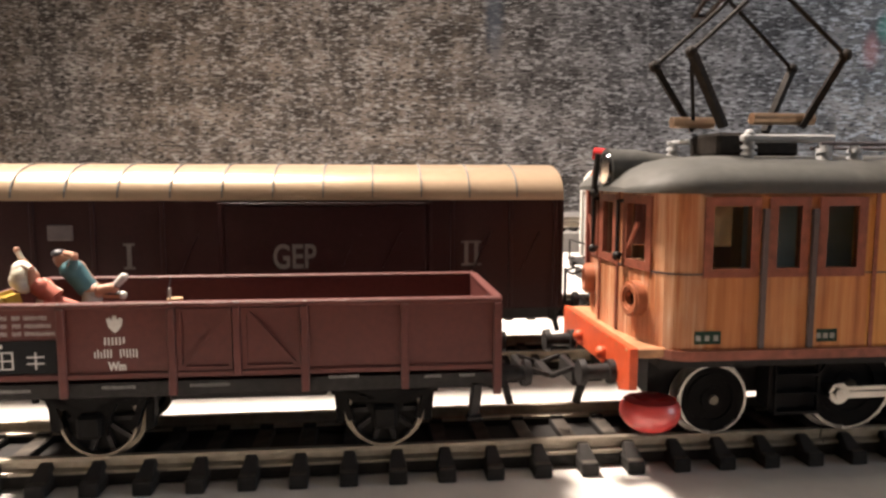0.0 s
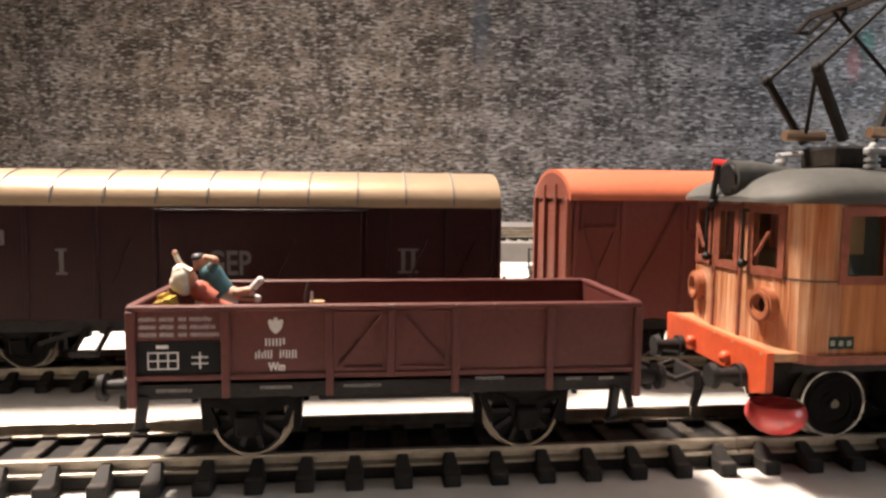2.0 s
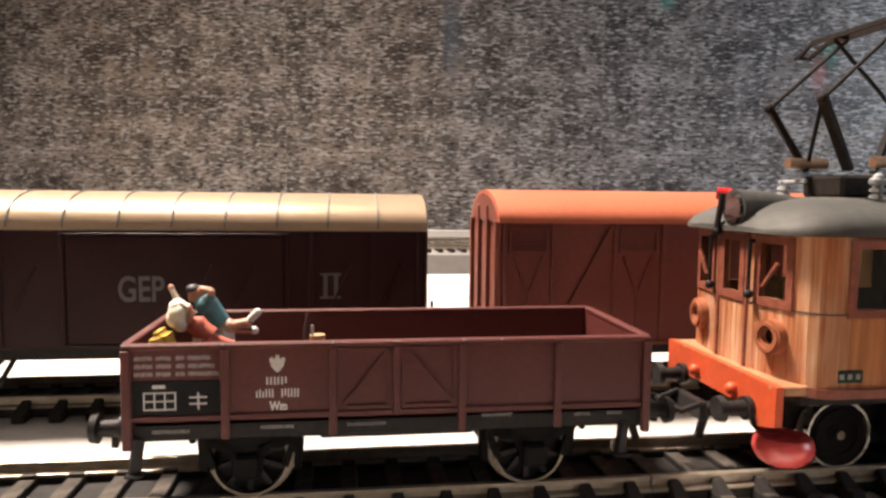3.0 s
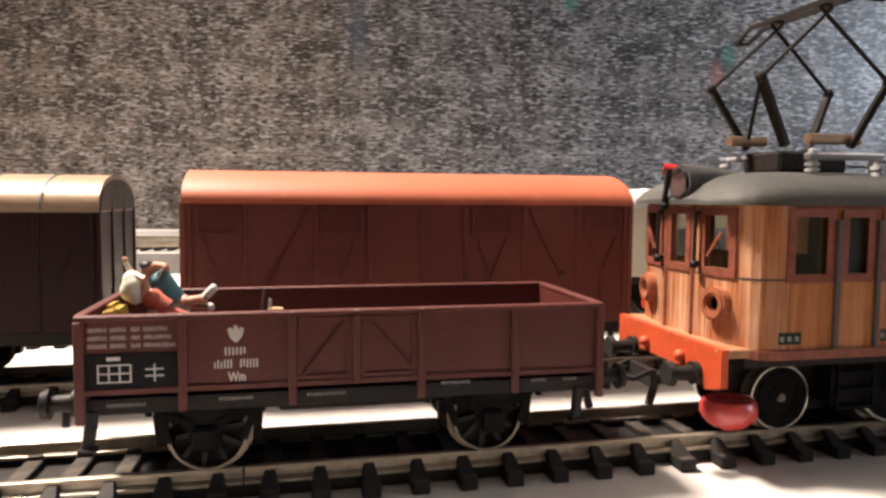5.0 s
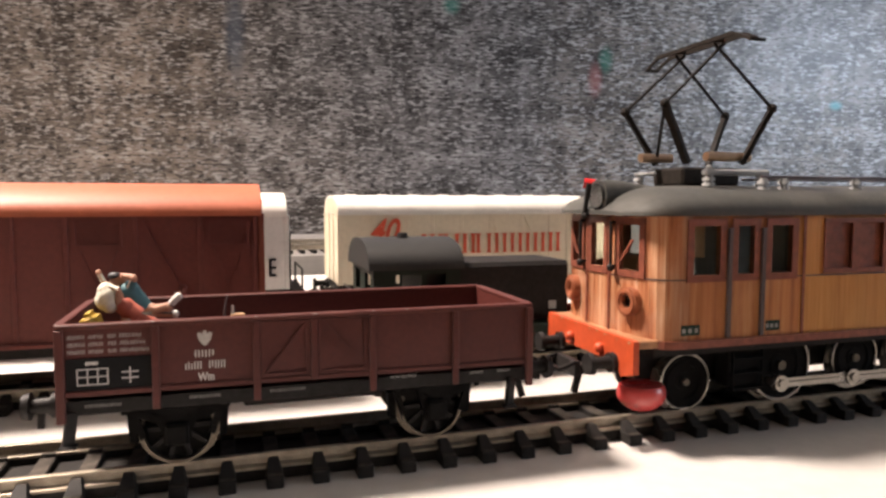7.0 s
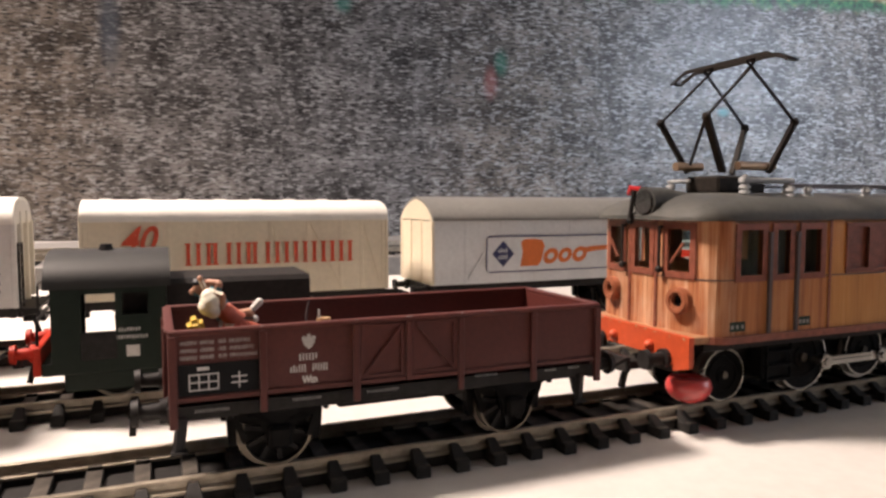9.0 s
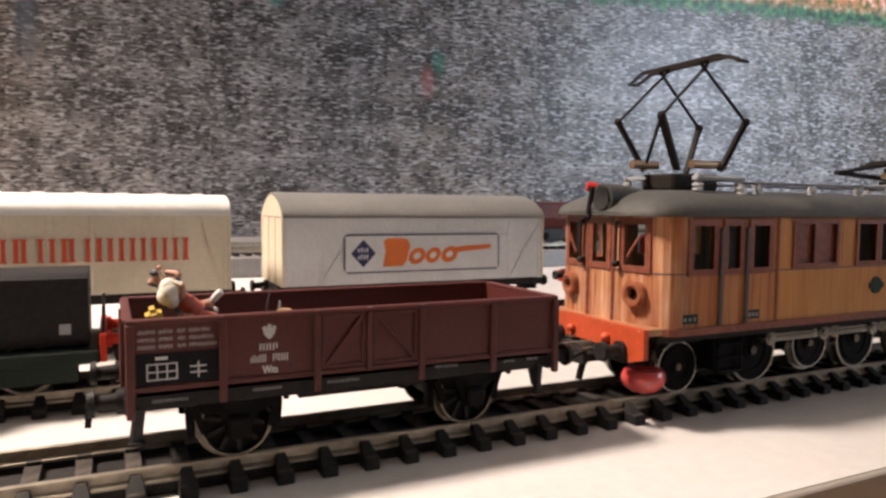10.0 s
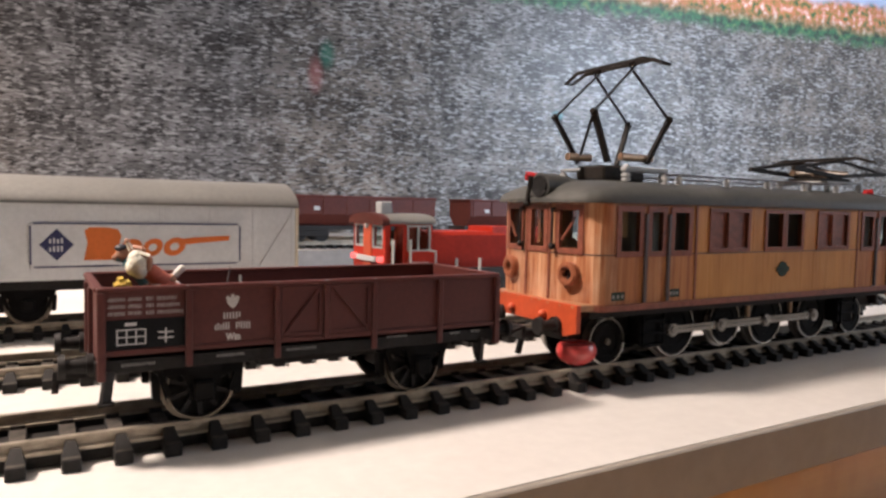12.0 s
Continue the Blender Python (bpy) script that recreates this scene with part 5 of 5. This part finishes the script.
def red_van():
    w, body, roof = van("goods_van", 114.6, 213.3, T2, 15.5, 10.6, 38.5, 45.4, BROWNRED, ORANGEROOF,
                        "brown-red goods van with a bright orange-red roof", (133.5, 194.4), 1.9, 1.0, end_mat=LIT_ENDRED)
    for x, d in ((114.6, -1), (213.3, 1)):
        for k in range(9):
            part("end_board", box(nbm(), *sorted((x + d * 0.02, x + d * 0.35)), T2 - 14.9, T2 + 14.9, 11.1 + k * 3.0, 14.02 + k * 3.0, 0.12), LIT_ENDRED, body)
    y = T2 - 15.5
    ribs(body, BROWNRED, y, 10.8, 38.0, (115.4, 126.5, 141.0, 152.4, 164.0, 174.0, 187.6, 200.8, 212.4))
    for x0, x1 in ((116.6, 125.6), (142.0, 151.2), (175.4, 184.9), (202.2, 211.4)):
        fb = nbm()
        box(fb, x0, x1, y - 0.55, y + 0.05, 31.4, 32.0)
        box(fb, x0, x1, y - 0.55, y + 0.05, 36.2, 36.8)
        box(fb, x0, x0 + 0.6, y - 0.55, y + 0.05, 32.0, 36.2)
        box(fb, x1 - 0.6, x1, y - 0.55, y + 0.05, 32.0, 36.2)
        vf = part("vent_frame", fb, BROWNRED, body)
        lv = nbm()
        for k in range(6):
            box(lv, x0 + 0.6, x1 - 0.6, y - 0.28, y + 0.05, 32.2 + k * 0.68, 32.6 + k * 0.68)
        part("louvre", lv, BROWNRED, vf)
        xm = (x0 + x1) / 2
        diag(body, BROWNRED, y, xm, 22.0, x0 + 1.2, 30.6, 0.6)
        diag(body, BROWNRED, y, xm, 22.0, x1 - 1.2, 30.6, 0.6)
        part("brace", box(nbm(), xm - 0.35, xm + 0.35, y - 0.4, y + 0.05, 11.0, 22.0), BROWNRED, body)
    diag(body, BROWNRED, y, 128.5, 16.0, 139.8, 37.0)
    diag(body, BROWNRED, y, 189.0, 37.0, 199.8, 16.0)
    part("door_rail", box(nbm(), 140, 201, y - 0.9, y + 0.05, 10.4, 11.3, 0.1), BROWNRED, body)
    part("handle", ball(nbm(), (197.0, y - 0.5, 22.0), 0.9, n=10), BROWNRED, body)


def brace_ribs(body, mat, y, z0, z1, xs, dg):
    ribs(body, mat, y, z0, z1, xs, 1.3, 0.14)
    for a, b, c, d in dg:
        diag(body, mat, y + 0.26, a, b, c, d, 1.1)


def cream_van():
    w, body, roof = van("refrigerator_van", 241.2, 331.3, T3, 16.0, 13.6, 37.0, 43.0, CREAM, CREAMROOF,
                        "cream refrigerator van with large red printed marks", (256.0, 311.0), 2.6, 0.5, post=0.95)
    y = T3 - 16.0
    brace_ribs(body, CREAM, y, 13.8, 36.8, (242, 252, 264.0, 272.5, 282.8, 293.6, 305.4, 316.0, 323.0, 330.4),
               ((293.8, 36, 301, 15), (316, 15, 306.0, 36), (264, 15, 251, 36), (323.5, 36, 329.5, 15)))
    for k in range(8):
        part("roof_hatch", box(nbm(), 245 + k * 11, 248.5 + k * 11, T3 - 5, T3 - 2, 42.6, 43.3, 0.2), CREAMROOF, roof)
    for k in range(9):
        xa = 268.7 + k * 5.85
        pm = nbm()
        wd = 4.0 if k not in (1, 3) else 3.0
        for q in (0, wd - 1.1):
            box(pm, xa + q, xa + q + 1.1, y - 0.46, y - 0.42, 23.5, 29.7)
            for zq in (23.3, 29.5):
                box(pm, xa + q - 0.35, xa + q + 1.45, y - 0.47, y - 0.42, zq, zq + 0.45)
        part("printed_mark", pm, REDPRINT, w, "red printed shape")
    words("40", 11.2, REDPRINT, w, "lettering", 250.6, y - 0.42, 27.4, shear=0.32, wide=0.84, bold=0.2)


def grey_van():
    # Cream ends on a grey van: warm lamplight there is put into their colour.
    w, body, roof = van("refrigerator_van", 348.8, 447.2, T3, 16.0, 13.4, 36.4, 44.4, COOLGREY, STONEROOF,
                        "pale grey refrigerator van with an orange and navy printed sign", (368.0, 428.0), 1.55, 0.9, post=0.95, end_mat=CREAM)
    y = T3 - 16.0
    brace_ribs(body, COOLGREY, y, 13.6, 36.2, (349.6, 361.0, 375.0, 389, 404, 419.0, 433.0, 446.2),
               ((361.5, 15, 367.5, 24), (446, 34, 434, 15)))
    sb = nbm()
    x0, x1, z0, z1 = 368.6, 428.3, 17.2, 30.3
    for a, b, c, d in ((x0 + 1, x1 - 1, z0, z0 + 0.45), (x0 + 1, x1 - 1, z1 - 0.45, z1), (x0, x0 + 0.45, z0 + 1, z1 - 1), (x1 - 0.45, x1, z0 + 1, z1 - 1)):
        box(sb, a, b, y - 0.46, y - 0.42, c, d)
    for cx, cz, sx, sz in ((x0, z0, 1, 1), (x1, z0, -1, 1), (x0, z1, 1, -1), (x1, z1, -1, -1)):
        bar(sb, (cx + sx * 0.22, y - 0.44, cz + sz * 1.1), (cx + sx * 1.1, y - 0.44, cz + sz * 0.22), 0.45, 0.04)
    part("sign_border", sb, NAVYPRINT, w, "thin navy sign border")
    part("sign_field", box(nbm(), x0 + 0.4, x1 - 0.4, y - 0.43, y - 0.1, z0 + 0.4, z1 - 0.4), COOLGREY, w)
    db = nbm()
    plate(db, [(371.0, 23.9), (375.4, 19.2), (379.8, 23.9), (375.4, 28.6)], y - 0.47, y - 0.42)
    part("sign_diamond", db, NAVYPRINT, w, "navy diamond mark")
    bars_of_print(w, "sign_marks", 373.5, 377.5, y - 0.47, 24.3, 25.9, 2, COOLGREY)
    bars_of_print(w, "sign_marks", 373.5, 377.5, y - 0.47, 21.9, 23.5, 2, COOLGREY)
    # the orange mark: slanted plain shapes that swell and taper into a stroke
    ob_ = nbm()
    plate(ob_, [(382.4, 19.2), (389.6, 19.2), (391.2, 21.0), (392.6, 26.4), (391.6, 28.4), (389.0, 29.0), (384.0, 29.0), (382.6, 28.0), (383.4, 24.4)], y - 0.49, y - 0.43)
    for px, rx, rz, pz in ((395.2, 3.2, 2.9, 22.6), (401.4, 2.9, 2.8, 22.8), (407.8, 3.2, 2.9, 23.0)):
        rg = nbm()
        ring(rg, (0, 0), 0.42, 1.0, y - 0.485, y - 0.43, 24)
        for v in rg.verts:
            v.co = Vector((px + rx * v.co.x + 0.25 * rz * v.co.z, v.co.y, pz + rz * v.co.z))
        tmp_me = bpy.data.meshes.new("sign_ring")
        rg.to_mesh(tmp_me)
        rg.free()
        ob_.from_mesh(tmp_me)
        bpy.data.meshes.remove(tmp_me)
    plate(ob_, [(409.4, 23.4), (414.5, 24.0), (424.6, 24.8), (424.8, 26.4), (413.5, 25.9), (409.6, 25.4)], y - 0.50, y - 0.43)
    part("sign_stroke", ob_, ORANGEPRINT, w, "bold slanted orange printed shapes")


def white_van():
    w, body, roof = van("refrigerator_van", 132.0, 223.6, T3, 15.6, 13.0, 36.6, 43.8, PALE, CREAMROOF,
                        "white refrigerator van with a ladder at its end", (143.0, 202.0), 2.2, 0.4)
    y = T3 - 15.6
    bars_of_print(w, "lettering", 212.5, 215.5, y - 0.05, 26.0, 27.0, 3, BLACKPRINT)
    bars_of_print(w, "lettering", 212.5, 214.5, y - 0.05, 23.6, 24.4, 2, BLACKPRINT)
    bk = box(nbm(), 218.6, 219.4, y - 0.8, y + 0.05, 17.2, 22.9, 0.15)
    for zb in (17.2, 19.6, 22.2):
        box(bk, 219.3, 220.8, y - 0.8, y + 0.05, zb, zb + 0.8, 0.15)
    part("bracket", bk, BLACK, body, "black lamp bracket")
    for x, d in ((223.6, 1), (132.0, -1)):
        lb = nbm()
        xx = x + d * 1.6
        for yy in (T3 - 14.5, T3 - 9):
            rod(lb, (xx, yy, 12), (xx, yy, 31), 0.35, n=8)
        for z in (14, 17.5, 21, 24.5, 28, 30.8):
            rod(lb, (xx, T3 - 14.5, z), (xx, T3 - 9, z), 0.3, n=8)
        box(lb, *sorted((x, x + d * 6)), T3 - 14, T3 + 14, 11.8, 12.6)
        for yy in (T3 - 13, T3 + 13):
            rod(lb, (x + d * 5.6, yy, 12), (x + d * 5.6, yy, 19), 0.35, n=8)
        rod(lb, (x + d * 5.6, T3 - 13, 19), (x + d * 5.6, T3 + 13, 19), 0.35, n=8)
        part("ladder", lb, BLACK, w, "black end ladder")


DKGREEN = paint("dark_green_paint", (0.009, 0.017, 0.012), 0.5, var=0.15, grain=700, spec=0.25)
LOCORED = paint("traffic_red", (0.42, 0.027, 0.011), 0.5, var=0.12, grain=700, spec=0.22)
HOPPERBROWN = paint("hopper_brown", (0.080, 0.020, 0.015), 0.55, var=0.12, grain=500, spread=50, spec=0.2)


SOOT = paint("soot_grey", (0.021, 0.021, 0.020), 0.55, var=0.12, grain=700)


def green_loco():
    w = thing("shunting_locomotive", (267, T2, 0), "small dark green shunting locomotive with an open cab", "locomotive")
    c = nbm()
    x0, x1, hw = 240.0, 262.0, 14.5
    line = [(x0, T2 + hw), (x0, T2 - hw), (x1, T2 - hw), (x1, T2 + hw), (x0, T2 + hw)]
    # u: rear end, near side, front end, far side
    holes = [(4, 11, 17.5, 23.0), (18, 25, 17.5, 23.0), (29 + 5.6, 29 + 12.0, 15.2, 23.2), (29 + 13.4, 29 + 18.4, 18.6, 23.2), (51 + 3, 51 + 8, 20, 23),
             (80 + 2.5, 80 + 7, 16.0, 23.0), (80 + 8.6, 80 + 18, 9.4, 23.4)]
    shell(c, line, 9.0, 24.6, 0.8, holes)
    cab_ = part("cab", c, DKGREEN, w)
    r = nbm()
    prism(r, [(T2 + a, b) for a, b in arc_roof(hw + 0.7, 24.4, 31.8, 20, 2.3)], x0 - 1.2, x1 + 1.0)
    part("roof", r, SOOT, w, "dark grey barrel roof", smooth=True)
    part("whistle", rod(nbm(), (250, T2 - 3, 31.5), (250, T2 - 3, 33.0), 1.6, 1.2, 14), BLACK, w)
    h = nbm()
    prism(h, [(T2 - 10.6, 10), (T2 - 10.6, 24.2), (T2 - 9.6, 25.3), (T2 + 9.6, 25.3), (T2 + 10.6, 24.2), (T2 + 10.6, 10)], 262.2, 294.0)
    part("hood", h, BLACK, w, "black engine hood")
    f = nbm()
    box(f, 238, 296, T2 - 14.0, T2 + 14.0, 6.4, 9.2, 0.3)
    box(f, 242, 292, T2 - 12.6, T2 - 11.2, 2.4, 6.6, 0.3)
    box(f, 242, 292, T2 + 11.2, T2 + 12.6, 2.4, 6.6, 0.3)
    part("frame", f, DKGREEN, w)
    for x, d in ((238, -1), (296, 1)):
        part("buffer_beam", box(nbm(), *sorted((x, x + d * 1.4)), T2 - 14, T2 + 14, 6.6, 12.6, 0.2), LOCORED, w, "red buffer beam")
        buffers(w, x + d * 1.4, d, T2, 10.8, LOCORED, reach=4.6)
        coupler(w, x, d, T2, 7.6)
        rl = nbm()
        for yy in (T2 - 12, T2 + 12):
            rod(rl, (x + d * 0.8, yy, 12), (x + d * 0.8, yy, 18), 0.3, n=8)
        rod(rl, (x + d * 0.8, T2 - 12, 18), (x + d * 0.8, T2 + 12, 18), 0.3, n=8)
        part("end_rail", rl, BLACK, w)
    for x in (252, 282):
        axle(w, x, 5.2)
    part("interior", box(nbm(), 253.2, 261, T2 - 11, T2 + 11, 9.2, 23.6, 0.4), BLACK, w)
    part("door_panel", box(nbm(), 245.4, 252.2, T2 - hw - 0.25, T2 - hw + 0.1, 9.4, 15.0, 0.15), BLACK, w)
    y = T2 - hw - 0.02
    bars_of_print(w, "lettering", 252.6, 257.0, y, 15.0, 15.8, 4, WHITEPRINT)
    bars_of_print(w, "lettering", 252.0, 258.4, y, 13.4, 14.2, 6, WHITEPRINT)
    part("notice", box(nbm(), 254.0, 256.6, y - 0.06, y + 0.02, 9.6, 12.0), WHITEPRINT, w, "small white notice")
    part("notice", box(nbm(), 288.4, 290.6, T2 - 10.66, T2 - 10.58, 12.4, 14.6), LIGHTGREY, w)


def red_loco():
    w = thing("diesel_locomotive", (525, T3, 0), "red diesel shunting locomotive with a grey cab roof", "locomotive")
    hw = 14.8
    x0, x1 = 482.0, 502.0
    c = nbm()
    line = [(x0, T3 + hw), (x0, T3 - hw), (x1, T3 - hw), (x1, T3 + hw), (x0, T3 + hw)]
    e = 2 * hw
    sl = x1 - x0
    holes = [(2.5, 10.5, 21.5, 29.5), (e - 10.5, e - 2.5, 21.5, 29.5), (e + 2, e + 7.5, 15.5, 29.6), (e + 9.5, e + 18.8, 20.5, 29.6),
             (e + sl + 3, e + sl + 9, 25.5, 30), (2 * e + sl + 1.5, 2 * e + sl + 10, 20.5, 29.6), (2 * e + sl + 12, 2 * e + sl + 18, 20.5, 29.6)]
    block, _ = shell(c, line, 13.0, 31.0, 0.8, holes)
    cab_ = part("cab", c, LOCORED, w)
    for a, b, p, q in holes[3:4] + holes[:2]:
        fb = nbm()
        for k in ((a - 0.4, b + 0.4, p - 0.4, p + 0.2), (a - 0.4, b + 0.4, q - 0.2, q + 0.4), (a - 0.4, a + 0.2, p, q), (b - 0.2, b + 0.4, p, q)):
            block(fb, k[0], k[1], -0.3, 0.25, k[2], k[3])
        part("window_frame", fb, LIGHTGREY, cab_, "light grey window frame")
    r = nbm()
    prism(r, [(T3 + a, b) for a, b in arc_roof(hw + 0.8, 31.0, 34.4, 20, 2.2)] + [(T3 + hw + 0.8, 30.4), (T3 - hw - 0.8, 30.4)], x0 + 1.2, x1 + 1.5)
    part("roof", r, STONEROOF, w, "grey cab roof", smooth=True)
    v = nbm()
    prism(v, [(T3 + a, b) for a, b in arc_roof(hw + 0.9, 30.9, 34.6, 20, 2.2)] + [(T3 + hw + 0.9, 29.8), (T3 + hw - 1, 30.2), (T3 - hw + 1, 30.2), (T3 - hw - 0.9, 29.8)], x0 - 1.6, x0 + 1.4)
    for u0, u1, za, zb in holes[:4]:
        pn_ = nbm()
        block(pn_, u0, u1, -0.6, -0.5, za, zb)
        part("pane", pn_, GLASS, cab_).visible_shadow = False
    mb_ = nbm()
    block(mb_, e + 13.6, e + 14.3, -0.5, 0.2, 20.5, 29.6)
    part("window_bar", mb_, LIGHTGREY, cab_, "light grey window bar")
    part("roof_visor", v, HOPPERBROWN, w, "dark red front edge of the roof", smooth=True)
    # Orange on the red front: the brightness of its lit middle, put into the colour.
    part("front_panel", box(nbm(), x0 - 0.8, x0 + 0.05, T3 - 3.6, T3 + 3.6, 13.4, 33.0, 0.3), REDORANGE, w, "front panel coloured orange-red for its lit middle")
    part("top_lamp", rod(nbm(), (x0 - 0.7, T3, 29.6), (x0 - 1.5, T3, 29.6), 1.3, 1.1, 16), LIGHTGREY, w, smooth=True)
    part("exhaust", box(nbm(), 484.6, 489.4, T3 - 5.2, T3 - 0.4, 34, 38.8, 0.4), LIGHTGREY, w, "light grey exhaust box")
    part("horn", rod(nbm(), (490, T3 - 3, 34), (490, T3 - 3, 36.2), 0.7, n=10), STONEROOF, w)
    h = nbm()
    prism(h, [(T3 - 10.4, 10), (T3 - 10.4, 26.0), (T3 - 9.0, 27.4), (T3 + 9.0, 27.4), (T3 + 10.4, 26.0), (T3 + 10.4, 10)], 502.2, 560)
    prism(h, [(T3 - 10.0, 26), (T3 - 9.0, 29.4), (T3 + 9.0, 29.4), (T3 + 10.0, 26)], 534, 560)
    part("hood", h, LOCORED, w)
    f = nbm()
    box(f, 478, 580, T3 - 14.4, T3 + 14.4, 8.2, 12.9, 0.3)
    box(f, 482, 570, T3 - 12.4, T3 + 12.4, 3.0, 8.3, 0.3)
    part("frame", f, SOOT, w)
    part("front_plate", box(nbm(), 480.4, 481.9, T3 - 9, T3 + 9, 15.8, 17.8, 0.2), LIGHTGREY, w, "light grey bar between the lamps")
    bars_of_print(w, "lettering", 493, 500.5, T3 - hw - 0.02, 15.2, 16.2, 9, WHITEPRINT)
    for y in (T3 - 12.4, T3 + 12.4):
        part("lamp", rod(nbm(), (481.9, y, 17.0), (480.2, y, 17.0), 1.2, 1.0, 16), TAILGLOW, w, "lit red tail lamp", smooth=True)
    for x in (485.0, 492.3, 513.0, 524.0):
        rl = nbm()
        rod(rl, (x, T3 - 15.4, 8.5), (x, T3 - 15.4, 24.5 if x < 500 else 17), 0.55, n=8)
        part("handrail", rl, PALE, w, "white handrail")
    rl = nbm()
    rod(rl, (503.5, T3 - 15.2, 8.5), (503.5, T3 - 15.2, 20.0), 0.4, n=8)
    rod(rl, (503.5, T3 - 15.2, 20.0), (499.5, T3 - 15.0, 20.6), 0.4, n=8)
    part("handrail", rl, PALE, w)
    part("buffer_beam", box(nbm(), 476.6, 478, T3 - 14, T3 + 14, 7.4, 12.4, 0.2), LOCORED, w)
    buffers(w, 476.6, -1, T3, 10.6, reach=4.6)
    for x in (492, 520, 552):
        axle(w, x, 5.2)


def hopper(x0, x1, yc, zb):
    w = thing("hopper_wagon", ((x0 + x1) / 2, yc, zb), "dark brown hopper wagon on the rear ledge", "railway wagon", "hopper wagons on the rear ledge")
    b = nbm()
    prism(b, [(yc - 15.5, zb + 30.5), (yc - 15.5, zb + 19), (yc - 9, zb + 11), (yc + 9, zb + 11), (yc + 15.5, zb + 19), (yc + 15.5, zb + 30.5)], x0 + 3, x1 - 3)
    body = part("body", b, HOPPERBROWN, w)
    part("top_rim", box(nbm(), x0 + 2, x1 - 2, yc - 16, yc + 16, zb + 30, zb + 31.6, 0.4), HOPPERBROWN, w)
    k = x0 + 6
    while k < x1 - 4:
        part("rib", box(nbm(), k - 0.6, k + 0.6, yc - 16.1, yc - 15.4, zb + 18, zb + 30), HOPPERBROWN, body)
        k += (x1 - x0 - 10) / 6
    part("frame", box(nbm(), x0, x1, yc - 12, yc + 12, zb + 8.0, zb + 11, 0.2), BLACK, w)
    part("marking", box(nbm(), x0 + 16, x0 + 20, yc - 15.7, yc - 15.5, zb + 21.5, zb + 24), LIGHTGREY, body)
    for x in (x0 + 16, x1 - 16):
        bb = nbm()
        box(bb, x - 12, x + 12, yc - 10.5, yc + 10.5, zb + 3.4, zb + 8.2, 0.5)
        for xx in (x - 8, x + 8):
            for yy in (-8, 8):
                rod(bb, (xx, yc + yy - 1.2, zb + 5.2), (xx, yc + yy + 1.2, zb + 5.2), 5.2, n=24)
        part("bogie", bb, BLACK, w)


TAILGLOW = bpy.data.materials.new("lit_red_lamp")
TAILGLOW.use_nodes = True
_p = TAILGLOW.node_tree.nodes["Principled BSDF"]
_p.inputs["Base Color"].default_value = (0.7, 0.08, 0.08, 1)
_p.inputs["Emission Color"].default_value = (1.0, 0.16, 0.14, 1)
_p.inputs["Emission Strength"].default_value = 1.6

dark_van()
red_van()
white_van()
cream_van()
grey_van()
green_loco()
red_loco()
hopper(514, 626, 325, 12.1)
hopper(651, 763, 325, 12.1)

WAGON, WAGON_WHEELS = open_wagon()
LOCO, LOCO_WHEELS, DRIVERS, RODS = locomotive()
RIDERS = figures()


def motions():
    times = [k * 0.1 for k in range(121)]
    for ob in [WAGON, LOCO] + RIDERS:
        x, y, z = ob.location
        walk(ob, [(t, pose(x + way(t) * MM, y, z)) for t in times])
    for group, r in ((WAGON_WHEELS, 5.6), (LOCO_WHEELS, 5.7), (DRIVERS, 7.5)):
        for ob in group:
            x, y, z = ob.location
            walk(ob, [(t, pose(x, y, z, 0, math.degrees(way(t) / r), 0)) for t in times])
    for ob in RODS:
        x, y, z = ob.location
        rows = []
        for t in times:
            a = radians(186) - way(t) / 7.5
            dx, dz = 3.9 * (math.cos(a) - math.cos(radians(186))), 3.9 * (math.sin(a) - math.sin(radians(186)))
            rows.append((t, pose(x + dx * MM, y, z + dz * MM)))
        walk(ob, rows)


motions()
